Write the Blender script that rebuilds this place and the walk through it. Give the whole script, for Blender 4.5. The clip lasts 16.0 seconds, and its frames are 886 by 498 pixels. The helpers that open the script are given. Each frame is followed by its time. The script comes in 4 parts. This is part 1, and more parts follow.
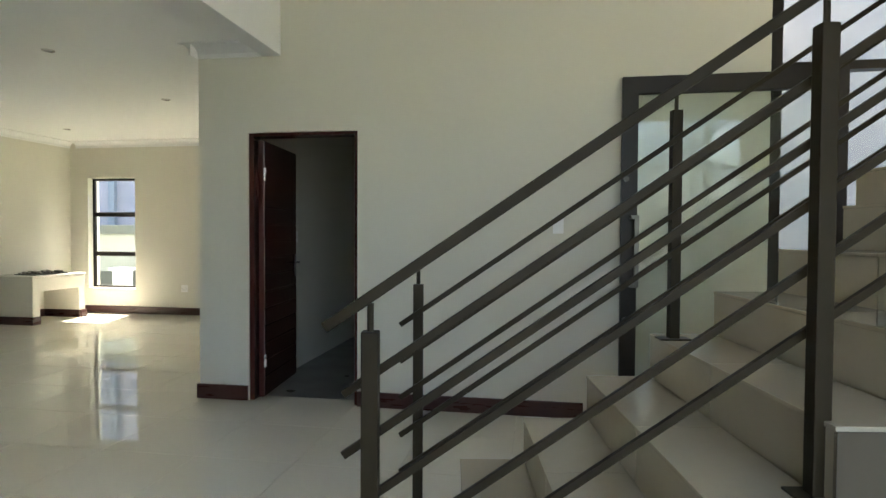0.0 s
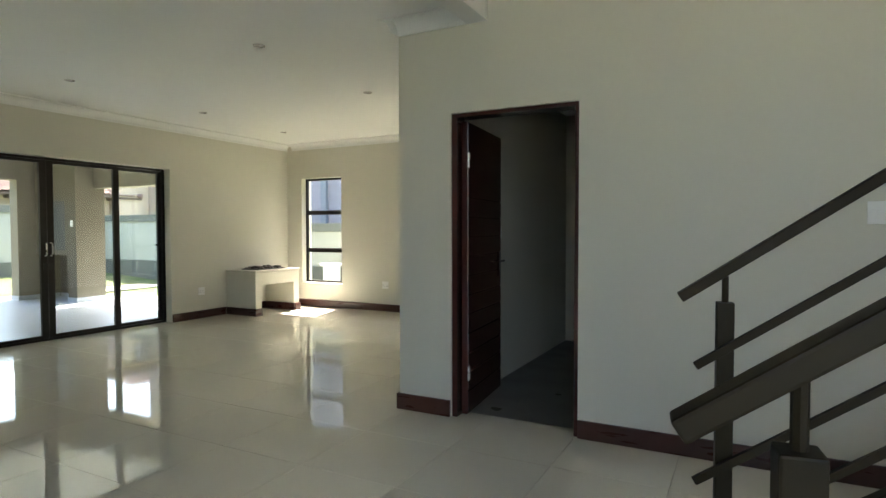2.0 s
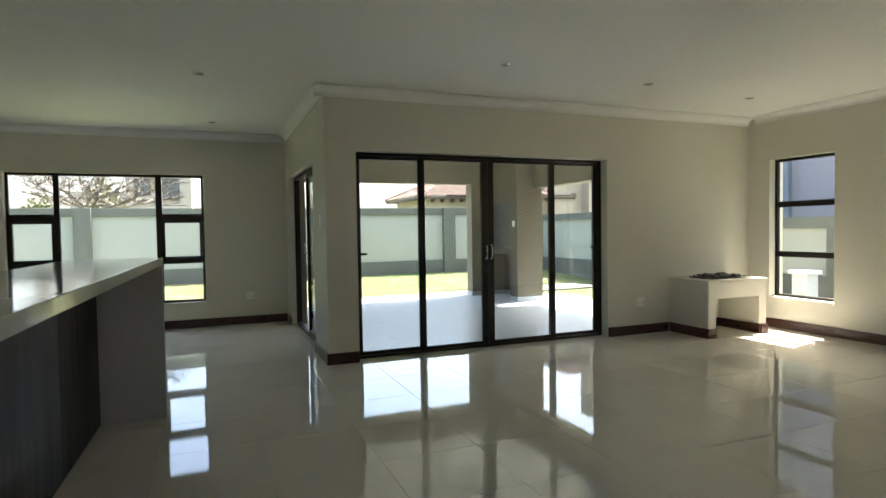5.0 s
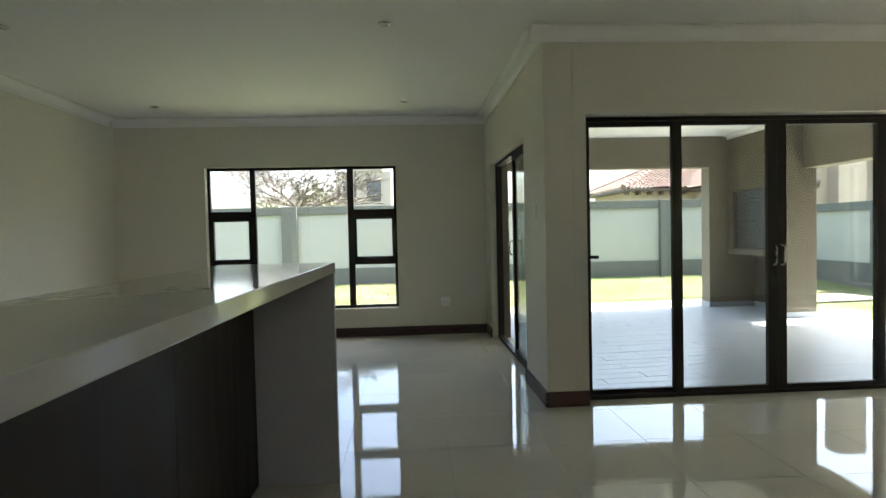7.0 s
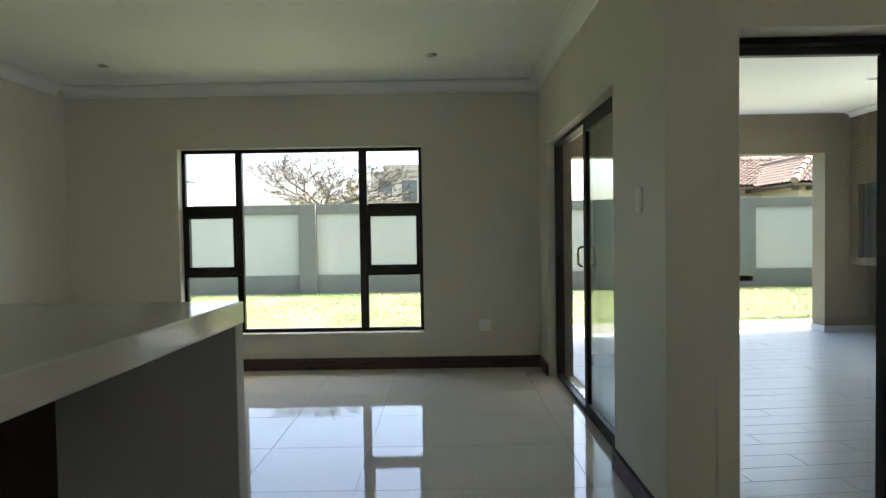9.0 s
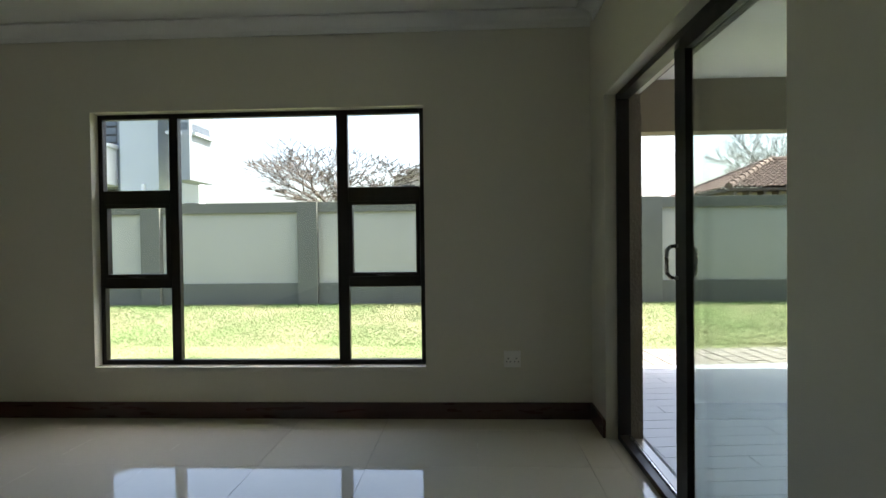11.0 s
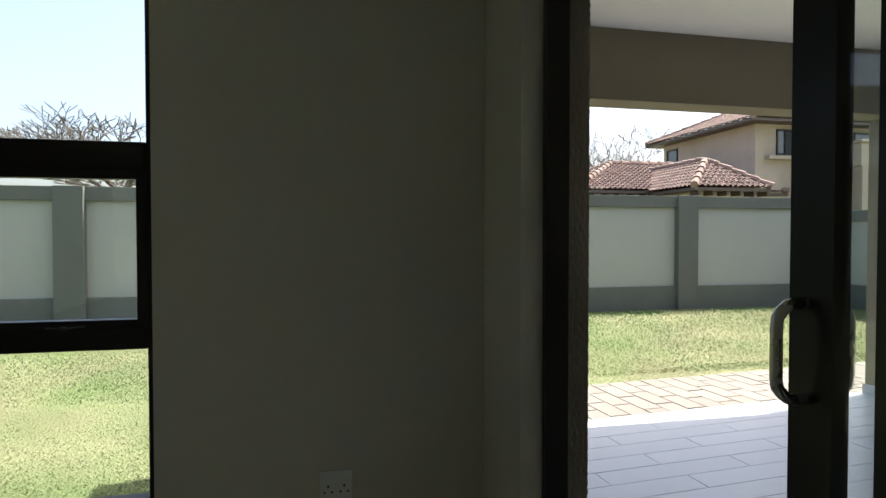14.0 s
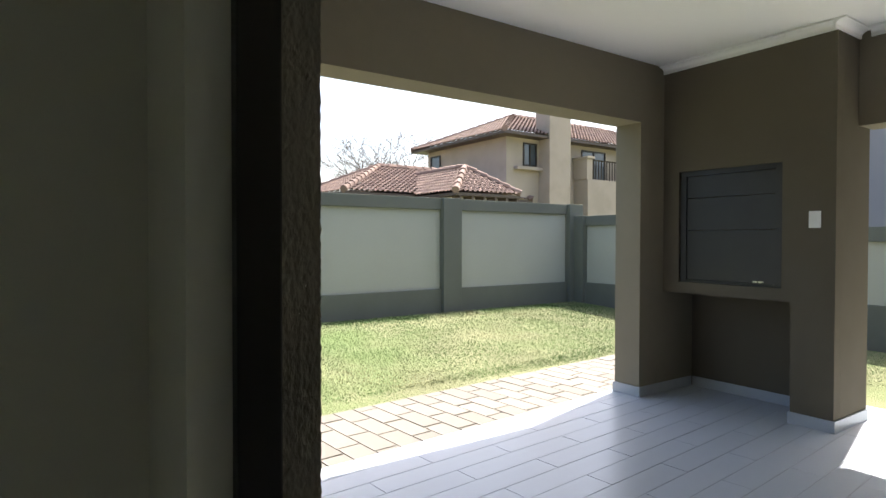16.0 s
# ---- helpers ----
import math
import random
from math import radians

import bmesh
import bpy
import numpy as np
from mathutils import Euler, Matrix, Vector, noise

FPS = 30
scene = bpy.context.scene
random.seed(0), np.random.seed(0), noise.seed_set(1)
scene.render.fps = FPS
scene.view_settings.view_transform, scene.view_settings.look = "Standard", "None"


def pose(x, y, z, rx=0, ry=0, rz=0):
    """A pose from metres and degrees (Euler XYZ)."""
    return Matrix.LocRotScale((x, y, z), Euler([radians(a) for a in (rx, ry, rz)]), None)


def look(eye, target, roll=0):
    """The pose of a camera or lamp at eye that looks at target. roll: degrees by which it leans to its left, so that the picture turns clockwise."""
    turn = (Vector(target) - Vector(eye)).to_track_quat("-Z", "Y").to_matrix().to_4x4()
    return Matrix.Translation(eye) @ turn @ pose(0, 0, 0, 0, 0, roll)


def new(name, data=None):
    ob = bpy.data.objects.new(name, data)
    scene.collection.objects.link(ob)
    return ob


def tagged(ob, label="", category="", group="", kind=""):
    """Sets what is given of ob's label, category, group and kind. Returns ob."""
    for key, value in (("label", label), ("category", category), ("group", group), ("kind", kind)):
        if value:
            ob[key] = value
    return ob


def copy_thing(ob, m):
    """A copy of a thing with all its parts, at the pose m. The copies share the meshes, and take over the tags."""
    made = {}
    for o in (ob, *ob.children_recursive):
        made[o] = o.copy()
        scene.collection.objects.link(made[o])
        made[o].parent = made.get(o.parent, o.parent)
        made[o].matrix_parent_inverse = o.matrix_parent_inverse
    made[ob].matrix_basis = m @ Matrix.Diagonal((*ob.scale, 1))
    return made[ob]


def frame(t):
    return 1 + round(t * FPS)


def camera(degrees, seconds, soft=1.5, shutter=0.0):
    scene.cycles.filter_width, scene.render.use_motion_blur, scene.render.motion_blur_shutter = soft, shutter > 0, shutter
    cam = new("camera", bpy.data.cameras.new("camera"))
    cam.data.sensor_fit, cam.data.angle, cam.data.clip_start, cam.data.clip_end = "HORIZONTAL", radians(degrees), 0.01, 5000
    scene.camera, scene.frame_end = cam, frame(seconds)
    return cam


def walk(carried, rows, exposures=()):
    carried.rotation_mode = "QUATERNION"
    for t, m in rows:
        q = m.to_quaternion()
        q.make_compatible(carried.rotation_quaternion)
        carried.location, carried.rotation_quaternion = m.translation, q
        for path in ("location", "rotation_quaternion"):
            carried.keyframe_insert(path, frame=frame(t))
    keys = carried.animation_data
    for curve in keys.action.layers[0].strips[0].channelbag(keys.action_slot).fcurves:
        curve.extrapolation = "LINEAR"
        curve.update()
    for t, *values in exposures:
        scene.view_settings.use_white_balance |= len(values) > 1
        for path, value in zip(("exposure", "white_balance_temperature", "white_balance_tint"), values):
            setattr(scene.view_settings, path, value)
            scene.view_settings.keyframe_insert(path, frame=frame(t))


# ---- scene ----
cam = camera(74.8, 16.0)
PATH = [
    (0, (0.658, -0.338, 1.321), (0.332, 1.634, 1.267), 0.3),
    (0.5, (0.616, -0.188, 1.302), (0.158, 1.758, 1.25), 0.2),
    (1, (0.517, -0.015, 1.294), (-0.086, 1.892, 1.241), 0.2),
    (1.5, (0.4, 0.137, 1.302), (-0.342, 1.993, 1.242), 0.1),
    (2, (0.234, 0.325, 1.298), (-0.699, 2.093, 1.233), -0.1),
    (2.5, (0.067, 0.512, 1.305), (-1.048, 2.171, 1.237), -0.3),
    (3, (-0.128, 0.695, 1.294), (-1.475, 2.172, 1.226), -0.5),
    (3.5, (-0.351, 0.887, 1.301), (-1.838, 2.223, 1.235), -0.6),
    (4, (-0.605, 1.037, 1.301), (-2.217, 2.219, 1.238), -0.6),
    (4.5, (-0.849, 1.159, 1.3), (-2.584, 2.153, 1.241), -0.7),
    (5, (-1.159, 1.255, 1.343), (-3.013, 2.001, 1.276), -0.9),
    (7.5, (-3.188, 1.369, 1.324), (-5.186, 1.43, 1.264), -1.2),
    (8, (-3.632, 1.434, 1.334), (-5.631, 1.46, 1.275), -1.1),
    (8.5, (-4.049, 1.43, 1.316), (-6.048, 1.434, 1.26), -1.1),
    (9, (-4.504, 1.406, 1.322), (-6.503, 1.399, 1.267), -0.9),
    (11.5, (-6.549, 1.537, 1.233), (-8.546, 1.432, 1.204), -0.7),
    (12, (-6.94, 1.55, 1.27), (-8.938, 1.484, 1.226), -0.3),
    (12.5, (-7.248, 1.574, 1.254), (-9.248, 1.592, 1.218), -0.3),
    (13, (-7.563, 1.637, 1.265), (-9.559, 1.751, 1.234), -0.1),
    (13.5, (-7.825, 1.684, 1.287), (-9.809, 1.933, 1.239), 0.1),
    (14, (-8.077, 1.727, 1.303), (-10.031, 2.15, 1.259), -0.0),
    (14.5, (-8.283, 1.817, 1.299), (-10.196, 2.402, 1.264), -0.6),
    (15, (-8.452, 1.934, 1.314), (-10.306, 2.682, 1.272), 0.1),
    (15.5, (-8.602, 2.042, 1.33), (-10.388, 2.942, 1.292), -0.5),
    (16, (-8.779, 2.151, 1.29), (-10.425, 3.285, 1.257), 0.1),
]
walk(cam, [(t, look(e, a, r)) for t, e, a, r in PATH], exposures=[(0, 3.84), (1.5, 3.77), (2.5, 3.45), (3.5, 3.43), (4, 3.30), (5, 3.05), (7.5, 3.12), (9, 2.98), (11.5, 2.16), (12.5, 1.82), (13.8, 1.64), (15, 2.02), (15.5, 1.98), (16, 1.76)])

# ---- world, sun, exposure ----
SUN_DIR = Vector((-0.21, 0.86, 1.52)).normalized()      # towards the sun
world = bpy.data.worlds.new("world")
scene.world = world
world.use_nodes = True
_wn = world.node_tree.nodes
_sky = _wn.new("ShaderNodeTexSky")
_sky.sky_type = 'NISHITA'
_sky.sun_disc = False
_sky.sun_elevation = math.asin(SUN_DIR.z)
_sky.sun_rotation = math.atan2(SUN_DIR.x, SUN_DIR.y)
_sky.air_density, _sky.dust_density = 1.0, 5.0
_wn["Background"].inputs["Strength"].default_value = 0.15
world.node_tree.links.new(_sky.outputs[0], _wn["Background"].inputs["Color"])
_sun = bpy.data.lights.new("sun", 'SUN')
_sun.energy, _sun.angle, _sun.color = 5.0, radians(0.53), (1.0, 0.95, 0.87)
sun = new("sun", _sun)
sun.matrix_world = look(SUN_DIR * 40, (0, 0, 0))


# ---- helpers of the scene ----
ORIGIN = {}


def thing(name, at=(0, 0, 0), label="", category="", group="", kind=""):
    """An Empty at the base of a thing."""
    ob = new(name)
    ob.location = at
    ob.empty_display_size = 0.1
    ORIGIN[ob] = Vector(at)
    return tagged(ob, label, category, group, kind)


def finish(bm, name):
    bmesh.ops.recalc_face_normals(bm, faces=bm.faces)
    me = bpy.data.meshes.new(name)
    bm.to_mesh(me)
    bm.free()
    return me


def part(name, bm, material, parent=None, label="", smooth=False, kind="", category=""):
    """Links a bmesh in world coordinates as one mesh object, under a thing or a part."""
    o = ORIGIN.get(parent, Vector())
    if o.length:
        bmesh.ops.translate(bm, verts=bm.verts, vec=-o)
    me = finish(bm, name)
    me.materials.append(material)
    if smooth:
        for p in me.polygons:
            p.use_smooth = True
    ob = new(name, me)
    if parent is not None:
        ob.parent = parent
        ORIGIN[ob] = o
    return tagged(ob, label, category, "", kind)


def struct(name, bm, material, label, category):
    return part(name, bm, material, None, label, kind="structure", category=category)


def box(bm, x0, x1, y0, y1, z0, z1, bevel=0.0):
    r = bmesh.ops.create_cube(bm, size=1.0)
    vs = r["verts"]
    bmesh.ops.scale(bm, verts=vs, vec=(abs(x1 - x0), abs(y1 - y0), abs(z1 - z0)))
    bmesh.ops.translate(bm, verts=vs, vec=((x0 + x1) / 2, (y0 + y1) / 2, (z0 + z1) / 2))
    if bevel:
        es = list({e for v in vs for e in v.link_edges})
        bmesh.ops.bevel(bm, geom=es, offset=bevel, segments=2, affect='EDGES', profile=0.6)
    return bm


def B(*a, bevel=0.0):
    return box(bmesh.new(), *a, bevel=bevel)


def tube(bm, a, b, r, n=10, cap=True, r2=None):
    a, b = Vector(a), Vector(b)
    d = b - a
    q = d.to_track_quat('Z', 'Y').to_matrix().to_4x4()
    m = Matrix.Translation((a + b) / 2) @ q
    bmesh.ops.create_cone(bm, cap_ends=cap, segments=n, radius1=r, radius2=r if r2 is None else r2, depth=d.length, matrix=m)
    return bm


def bar(bm, a, b, w, h, bevel=0.0):
    """A rectangular bar from a to b, w wide, h high, its sides upright."""
    a, b = Vector(a), Vector(b)
    d = (b - a)
    x = d.normalized()
    y = Vector((0, 0, 1)).cross(x).normalized()
    z = x.cross(y)
    m = Matrix((x, y, z)).transposed().to_4x4()
    m.translation = (a + b) / 2
    r = bmesh.ops.create_cube(bm, size=1.0)
    bmesh.ops.transform(bm, matrix=m @ Matrix.Diagonal((d.length, w, h, 1)), verts=r["verts"])
    if bevel:
        es = list({e for v in r["verts"] for e in v.link_edges})
        bmesh.ops.bevel(bm, geom=es, offset=bevel, segments=2, affect='EDGES', profile=0.6)
    return bm


def prism(bm, pts, axis_from, axis_to):
    """Extrudes a closed profile: pts are 3D points, moved by the two offsets."""
    a = [bm.verts.new(Vector(p) + Vector(axis_from)) for p in pts]
    b = [bm.verts.new(Vector(p) + Vector(axis_to)) for p in pts]
    n = len(pts)
    for i in range(n):
        bm.faces.new((a[i], a[(i + 1) % n], b[(i + 1) % n], b[i]))
    bm.faces.new(a[::-1])
    bm.faces.new(b)
    return bm


def wall_mesh(along, lo, hi, u0, u1, z0, z1, openings=()):
    """A wall of thickness lo..hi, running along 'x' or 'y' from u0 to u1, with openings (ua, ub, za, zb) through it."""
    bm = bmesh.new()
    us = sorted({u0, u1, *[o[0] for o in openings], *[o[1] for o in openings]})
    zs = sorted({z0, z1, *[o[2] for o in openings], *[o[3] for o in openings]})
    us, zs = [u for u in us if u0 <= u <= u1], [z for z in zs if z0 <= z <= z1]
    solid = {}
    for i in range(len(us) - 1):
        for k in range(len(zs) - 1):
            um, zm = (us[i] + us[i + 1]) / 2, (zs[k] + zs[k + 1]) / 2
            solid[i, k] = not any(o[0] < um < o[1] and o[2] < zm < o[3] for o in openings)

    def P(u, w, z):
        return (u, w, z) if along == 'x' else (w, u, z)
    vs = {}

    def V(u, w, z):
        key = (round(u, 4), round(w, 4), round(z, 4))
        if key not in vs:
            vs[key] = bm.verts.new(P(u, w, z))
        return vs[key]
    for (i, k), s in solid.items():
        if not s:
            continue
        a, b, c, d = us[i], us[i + 1], zs[k], zs[k + 1]
        bm.faces.new((V(a, lo, c), V(b, lo, c), V(b, lo, d), V(a, lo, d)))
        bm.faces.new((V(a, hi, c), V(a, hi, d), V(b, hi, d), V(b, hi, c)))
        if not solid.get((i - 1, k)):
            bm.faces.new((V(a, lo, c), V(a, lo, d), V(a, hi, d), V(a, hi, c)))
        if not solid.get((i + 1, k)):
            bm.faces.new((V(b, lo, c), V(b, hi, c), V(b, hi, d), V(b, lo, d)))
        if not solid.get((i, k - 1)):
            bm.faces.new((V(a, lo, c), V(a, hi, c), V(b, hi, c), V(b, lo, c)))
        if not solid.get((i, k + 1)):
            bm.faces.new((V(a, lo, d), V(b, lo, d), V(b, hi, d), V(a, hi, d)))
    return bm


# ---- materials ----
def mat(name, base, rough=0.5, metal=0.0, var=0.08, scale=3.0, fine=60.0, bump=0.15, bump_scale=120.0, bump_dist=0.002,
        spec=0.5, second=None, second_scale=1.2, second_amount=0.3, rough_var=0.08, random_tint=0.0, stretch=None):
    m = bpy.data.materials.new(name)
    m.use_nodes = True
    nt = m.node_tree
    n, l = nt.nodes, nt.links
    p = n["Principled BSDF"]
    tc = n.new("ShaderNodeTexCoord")
    src = tc.outputs["Object"]
    if stretch:
        mp = n.new("ShaderNodeMapping")
        mp.inputs["Scale"].default_value = stretch
        l.new(src, mp.inputs["Vector"])
        src = mp.outputs[0]

    def noise_tex(sc, det=4.0):
        t = n.new("ShaderNodeTexNoise")
        t.inputs["Scale"].default_value = sc
        t.inputs["Detail"].default_value = det
        l.new(src, t.inputs["Vector"])
        return t.outputs["Fac"]

    def mixc(fac, a, b, mode='MIX'):
        x = n.new("ShaderNodeMix")
        x.data_type, x.blend_type = 'RGBA', mode
        if isinstance(fac, float):
            x.inputs[0].default_value = fac
        else:
            l.new(fac, x.inputs[0])
        for sock, v in ((x.inputs[6], a), (x.inputs[7], b)):
            if isinstance(v, tuple):
                sock.default_value = (*v, 1)
            else:
                l.new(v, sock)
        return x.outputs[2]

    def ramp(fac, lo, hi, a=0.3, b=0.7):
        r = n.new("ShaderNodeMapRange")
        r.inputs["From Min"].default_value, r.inputs["From Max"].default_value = a, b
        r.inputs["To Min"].default_value, r.inputs["To Max"].default_value = lo, hi
        l.new(fac, r.inputs["Value"])
        return r.outputs[0]
    dark = tuple(max(0, c * (1 - var)) for c in base)
    light = tuple(min(1, c * (1 + var)) for c in base)
    col = mixc(ramp(noise_tex(scale), 0, 1), dark, light)
    col = mixc(ramp(noise_tex(fine), 0, 0.5), col, tuple(c * (1 - var) for c in base))
    if second:
        col = mixc(ramp(noise_tex(second_scale, 6.0), 0, second_amount, 0.45, 0.65), col, second)
    if random_tint:
        oi = n.new("ShaderNodeObjectInfo")
        gi = n.new("ShaderNodeNewGeometry")
        ad = n.new("ShaderNodeMath")
        ad.operation = 'ADD'
        l.new(oi.outputs["Random"], ad.inputs[0])
        l.new(gi.outputs["Random Per Island"], ad.inputs[1])
        fr = n.new("ShaderNodeMath")
        fr.operation = 'FRACT'
        l.new(ad.outputs[0], fr.inputs[0])
        hs = n.new("ShaderNodeHueSaturation")
        l.new(col, hs.inputs["Color"])
        l.new(ramp(fr.outputs[0], 1 - random_tint, 1 + random_tint, 0, 1), hs.inputs["Value"])
        col = hs.outputs[0]
    l.new(col, p.inputs["Base Color"])
    l.new(ramp(noise_tex(scale * 2.3), max(0.0, rough - rough_var), rough + rough_var), p.inputs["Roughness"])
    p.inputs["Metallic"].default_value = metal
    p.inputs["Specular IOR Level"].default_value = spec
    if bump:
        bp = n.new("ShaderNodeBump")
        bp.inputs["Strength"].default_value = bump
        bp.inputs["Distance"].default_value = bump_dist
        l.new(noise_tex(bump_scale, 3.0), bp.inputs["Height"])
        l.new(bp.outputs[0], p.inputs["Normal"])
    return m


def glass_mat(name, tint, lo=0.05, hi=0.75, rough=0.0):
    """Clear glass for thin panes: see-through, with more gloss at a glancing view."""
    m = bpy.data.materials.new(name)
    m.use_nodes = True
    n, l = m.node_tree.nodes, m.node_tree.links
    n.remove(n["Principled BSDF"])
    t, g, f, x = n.new("ShaderNodeBsdfTransparent"), n.new("ShaderNodeBsdfGlossy"), n.new("ShaderNodeLayerWeight"), n.new("ShaderNodeMixShader")
    p, r = n.new("ShaderNodeMath"), n.new("ShaderNodeMapRange")
    p.operation = 'POWER'
    p.inputs[1].default_value = 4.0
    r.inputs["To Min"].default_value, r.inputs["To Max"].default_value = lo, hi
    t.inputs[0].default_value = (*tint, 1)
    g.inputs["Roughness"].default_value = rough
    f.inputs["Blend"].default_value = 0.5
    l.new(f.outputs["Facing"], p.inputs[0])
    l.new(p.outputs[0], r.inputs["Value"])
    l.new(r.outputs[0], x.inputs[0])
    l.new(t.outputs[0], x.inputs[1])
    l.new(g.outputs[0], x.inputs[2])
    l.new(x.outputs[0], n["Material Output"].inputs[0])
    return m


PLASTER = mat("cream_plaster", (0.672, 0.647, 0.553), 0.5, var=0.02, scale=0.7, fine=25, bump=0.12, bump_scale=90, spec=0.3)
CEILING = mat("white_ceiling", (0.82, 0.82, 0.79), 0.7, var=0.012, scale=0.6, fine=20, bump=0.06, bump_scale=150, spec=0.2)
TILE = mat("polished_porcelain", (0.64, 0.605, 0.51), 0.035, var=0.03, scale=1.6, fine=30, bump=0.012, bump_scale=3.0, bump_dist=0.004,
           rough_var=0.012, random_tint=0.008, spec=0.6)
GROUT = mat("floor_grout", (0.60, 0.57, 0.48), 0.25, var=0.08, scale=4)
SKIRT = mat("dark_wood_skirting", (0.054, 0.018, 0.014), 0.32, var=0.06, scale=2.0, fine=40, bump=0.1, bump_scale=60, stretch=(1, 1, 8))
DOORWOOD = mat("mahogany", (0.056, 0.017, 0.014), 0.22, var=0.14, scale=1.2, fine=22, bump=0.06, bump_scale=40, stretch=(0.7, 0.7, 4), spec=0.6, rough_var=0.03)
ALU = mat("dark_bronze_aluminium", (0.019, 0.015, 0.012), 0.40, metal=0.0, var=0.1, bump=0.04, spec=0.3)
STEEL = mat("brushed_steel", (0.55, 0.53, 0.50), 0.28, metal=1.0, var=0.05, scale=8, bump=0.05)
RAIL = mat("bronze_painted_steel", (0.028, 0.0205, 0.0105), 0.5, metal=0.0, var=0.12, bump=0.03, spec=0.12)
PEWTER = mat("dark_pewter", (0.10, 0.09, 0.08), 0.4, metal=1.0, var=0.05, bump=0)
GLASS = glass_mat("clear_glass", (0.98, 0.99, 0.985), 0.025, 0.6)
TINTED = glass_mat("greenish_glass", (0.925, 0.955, 0.94), 0.035, 0.6)
# faint bronze tint that warms the light from the added hall glazing
WARMGLASS = glass_mat("light_warming_glass", (0.975, 0.97, 0.96), 0.03, 0.6)
COUNTER = mat("white_quartz", (0.55, 0.54, 0.50), 0.09, var=0.02, scale=6, fine=120, bump=0.01, spec=0.55, rough_var=0.03)
GREYPANEL = mat("pale_grey_melamine", (0.50, 0.49, 0.49), 0.4, var=0.02, scale=2, bump=0.03)
WENGE = mat("dark_wenge_board", (0.029, 0.020, 0.016), 0.42, var=0.14, scale=1.2, fine=8, bump=0.03, bump_scale=20, stretch=(4, 4, 0.4), spec=0.2)
WHITEPL = mat("white_plastic", (0.86, 0.85, 0.83), 0.35, var=0.01, bump=0)
BLACK = mat("black_plastic", (0.012, 0.012, 0.012), 0.4, var=0.1, bump=0)
DULLSTEEL = mat("dull_steel", (0.22, 0.215, 0.20), 0.5, metal=1.0, var=0.05, scale=8, bump=0.05)
LAMPGLASS = mat("lamp_glass", (0.45, 0.44, 0.42), 0.15, var=0.05, bump=0)
PATIOPL = mat("taupe_exterior_plaster", (0.215, 0.190, 0.140), 0.8, var=0.05, scale=1.2, fine=12, bump=0.08, bump_scale=60, bump_dist=0.002, spec=0.2)
ROUGHPL = mat("rough_taupe_render", (0.23, 0.205, 0.16), 0.9, var=0.15, scale=4, fine=90, bump=0.6, bump_scale=70, bump_dist=0.012, spec=0.15, stretch=(1, 1, 0.45))
GREYPL = mat("grey_green_wall_paint", (0.112, 0.120, 0.104), 0.85, var=0.06, scale=1.0, fine=15, bump=0.1, bump_scale=60, spec=0.15,
             second=(0.09, 0.095, 0.082), second_amount=0.35)
PANELPL = mat("pale_wall_panel_paint", (0.315, 0.325, 0.287), 0.85, var=0.04, scale=0.8, fine=25, bump=0.06, bump_scale=80, spec=0.15,
              second=(0.295, 0.30, 0.262), second_amount=0.3)
PLANK = mat("grey_wood_look_tile", (0.405, 0.44, 0.485), 0.30, var=0.022, scale=1.5, fine=18, bump=0.03, bump_scale=20, stretch=(4, 0.7, 1), random_tint=0.025, rough_var=0.02)
PAVER = mat("concrete_paver", (0.150, 0.135, 0.117), 0.85, var=0.12, scale=3, fine=70, bump=0.4, bump_scale=120, random_tint=0.10)
SAND = mat("joint_sand", (0.13, 0.12, 0.106), 0.95, var=0.2, scale=6)
PATIOGROUT = mat("pale_grey_grout", (0.30, 0.315, 0.335), 0.7, var=0.1, scale=6)
LAWN = mat("lawn_soil_and_thatch", (0.180, 0.188, 0.104), 0.95, var=0.25, scale=1.1, fine=35, bump=0.9, bump_scale=60, bump_dist=0.03, spec=0.05,
           second=(0.10, 0.145, 0.055), second_scale=0.7, second_amount=0.75)
BLADE = mat("grass_blade", (0.105, 0.165, 0.060), 0.7, var=0.22, scale=0.8, fine=5, bump=0, spec=0.15, random_tint=0.30, second=(0.225, 0.228, 0.125), second_scale=0.9,
            second_amount=0.9)
ROOFTILE = mat("terracotta_roof_tile", (0.172, 0.120, 0.102), 0.85, var=0.15, scale=2.0, fine=25, bump=0.3, bump_scale=60, random_tint=0.2, spec=0.2)
BEIGE = mat("beige_house_plaster", (0.335, 0.280, 0.232), 0.85, var=0.05, scale=0.7, fine=20, bump=0.2, bump_scale=60, spec=0.1, second=(0.265, 0.225, 0.185), second_amount=0.55)
# house paint in two tones: darker for the sunlit bay, lighter for shaded wall
BAYGREY = mat("sun_dimmed_house_paint", (0.19, 0.215, 0.24), 0.8, var=0.03, scale=0.6, bump=0.15, spec=0.15)
BLUEGREY = mat("pale_blue_grey_house_paint", (0.36, 0.40, 0.445), 0.8, var=0.03, scale=0.6, bump=0.15, spec=0.15)
MIDGREY = mat("mid_grey_house_paint", (0.145, 0.17, 0.19), 0.8, var=0.04, scale=0.6, bump=0.15, spec=0.15)
HOUSEWHITE = mat("white_house_paint", (0.56, 0.59, 0.625), 0.8, var=0.03, scale=0.6, bump=0.15, spec=0.15)
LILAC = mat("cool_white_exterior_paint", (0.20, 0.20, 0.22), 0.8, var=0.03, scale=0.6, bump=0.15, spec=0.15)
DARKGLASS = mat("dark_house_glass", (0.05, 0.06, 0.07), 0.08, var=0.1, bump=0, spec=0.8)
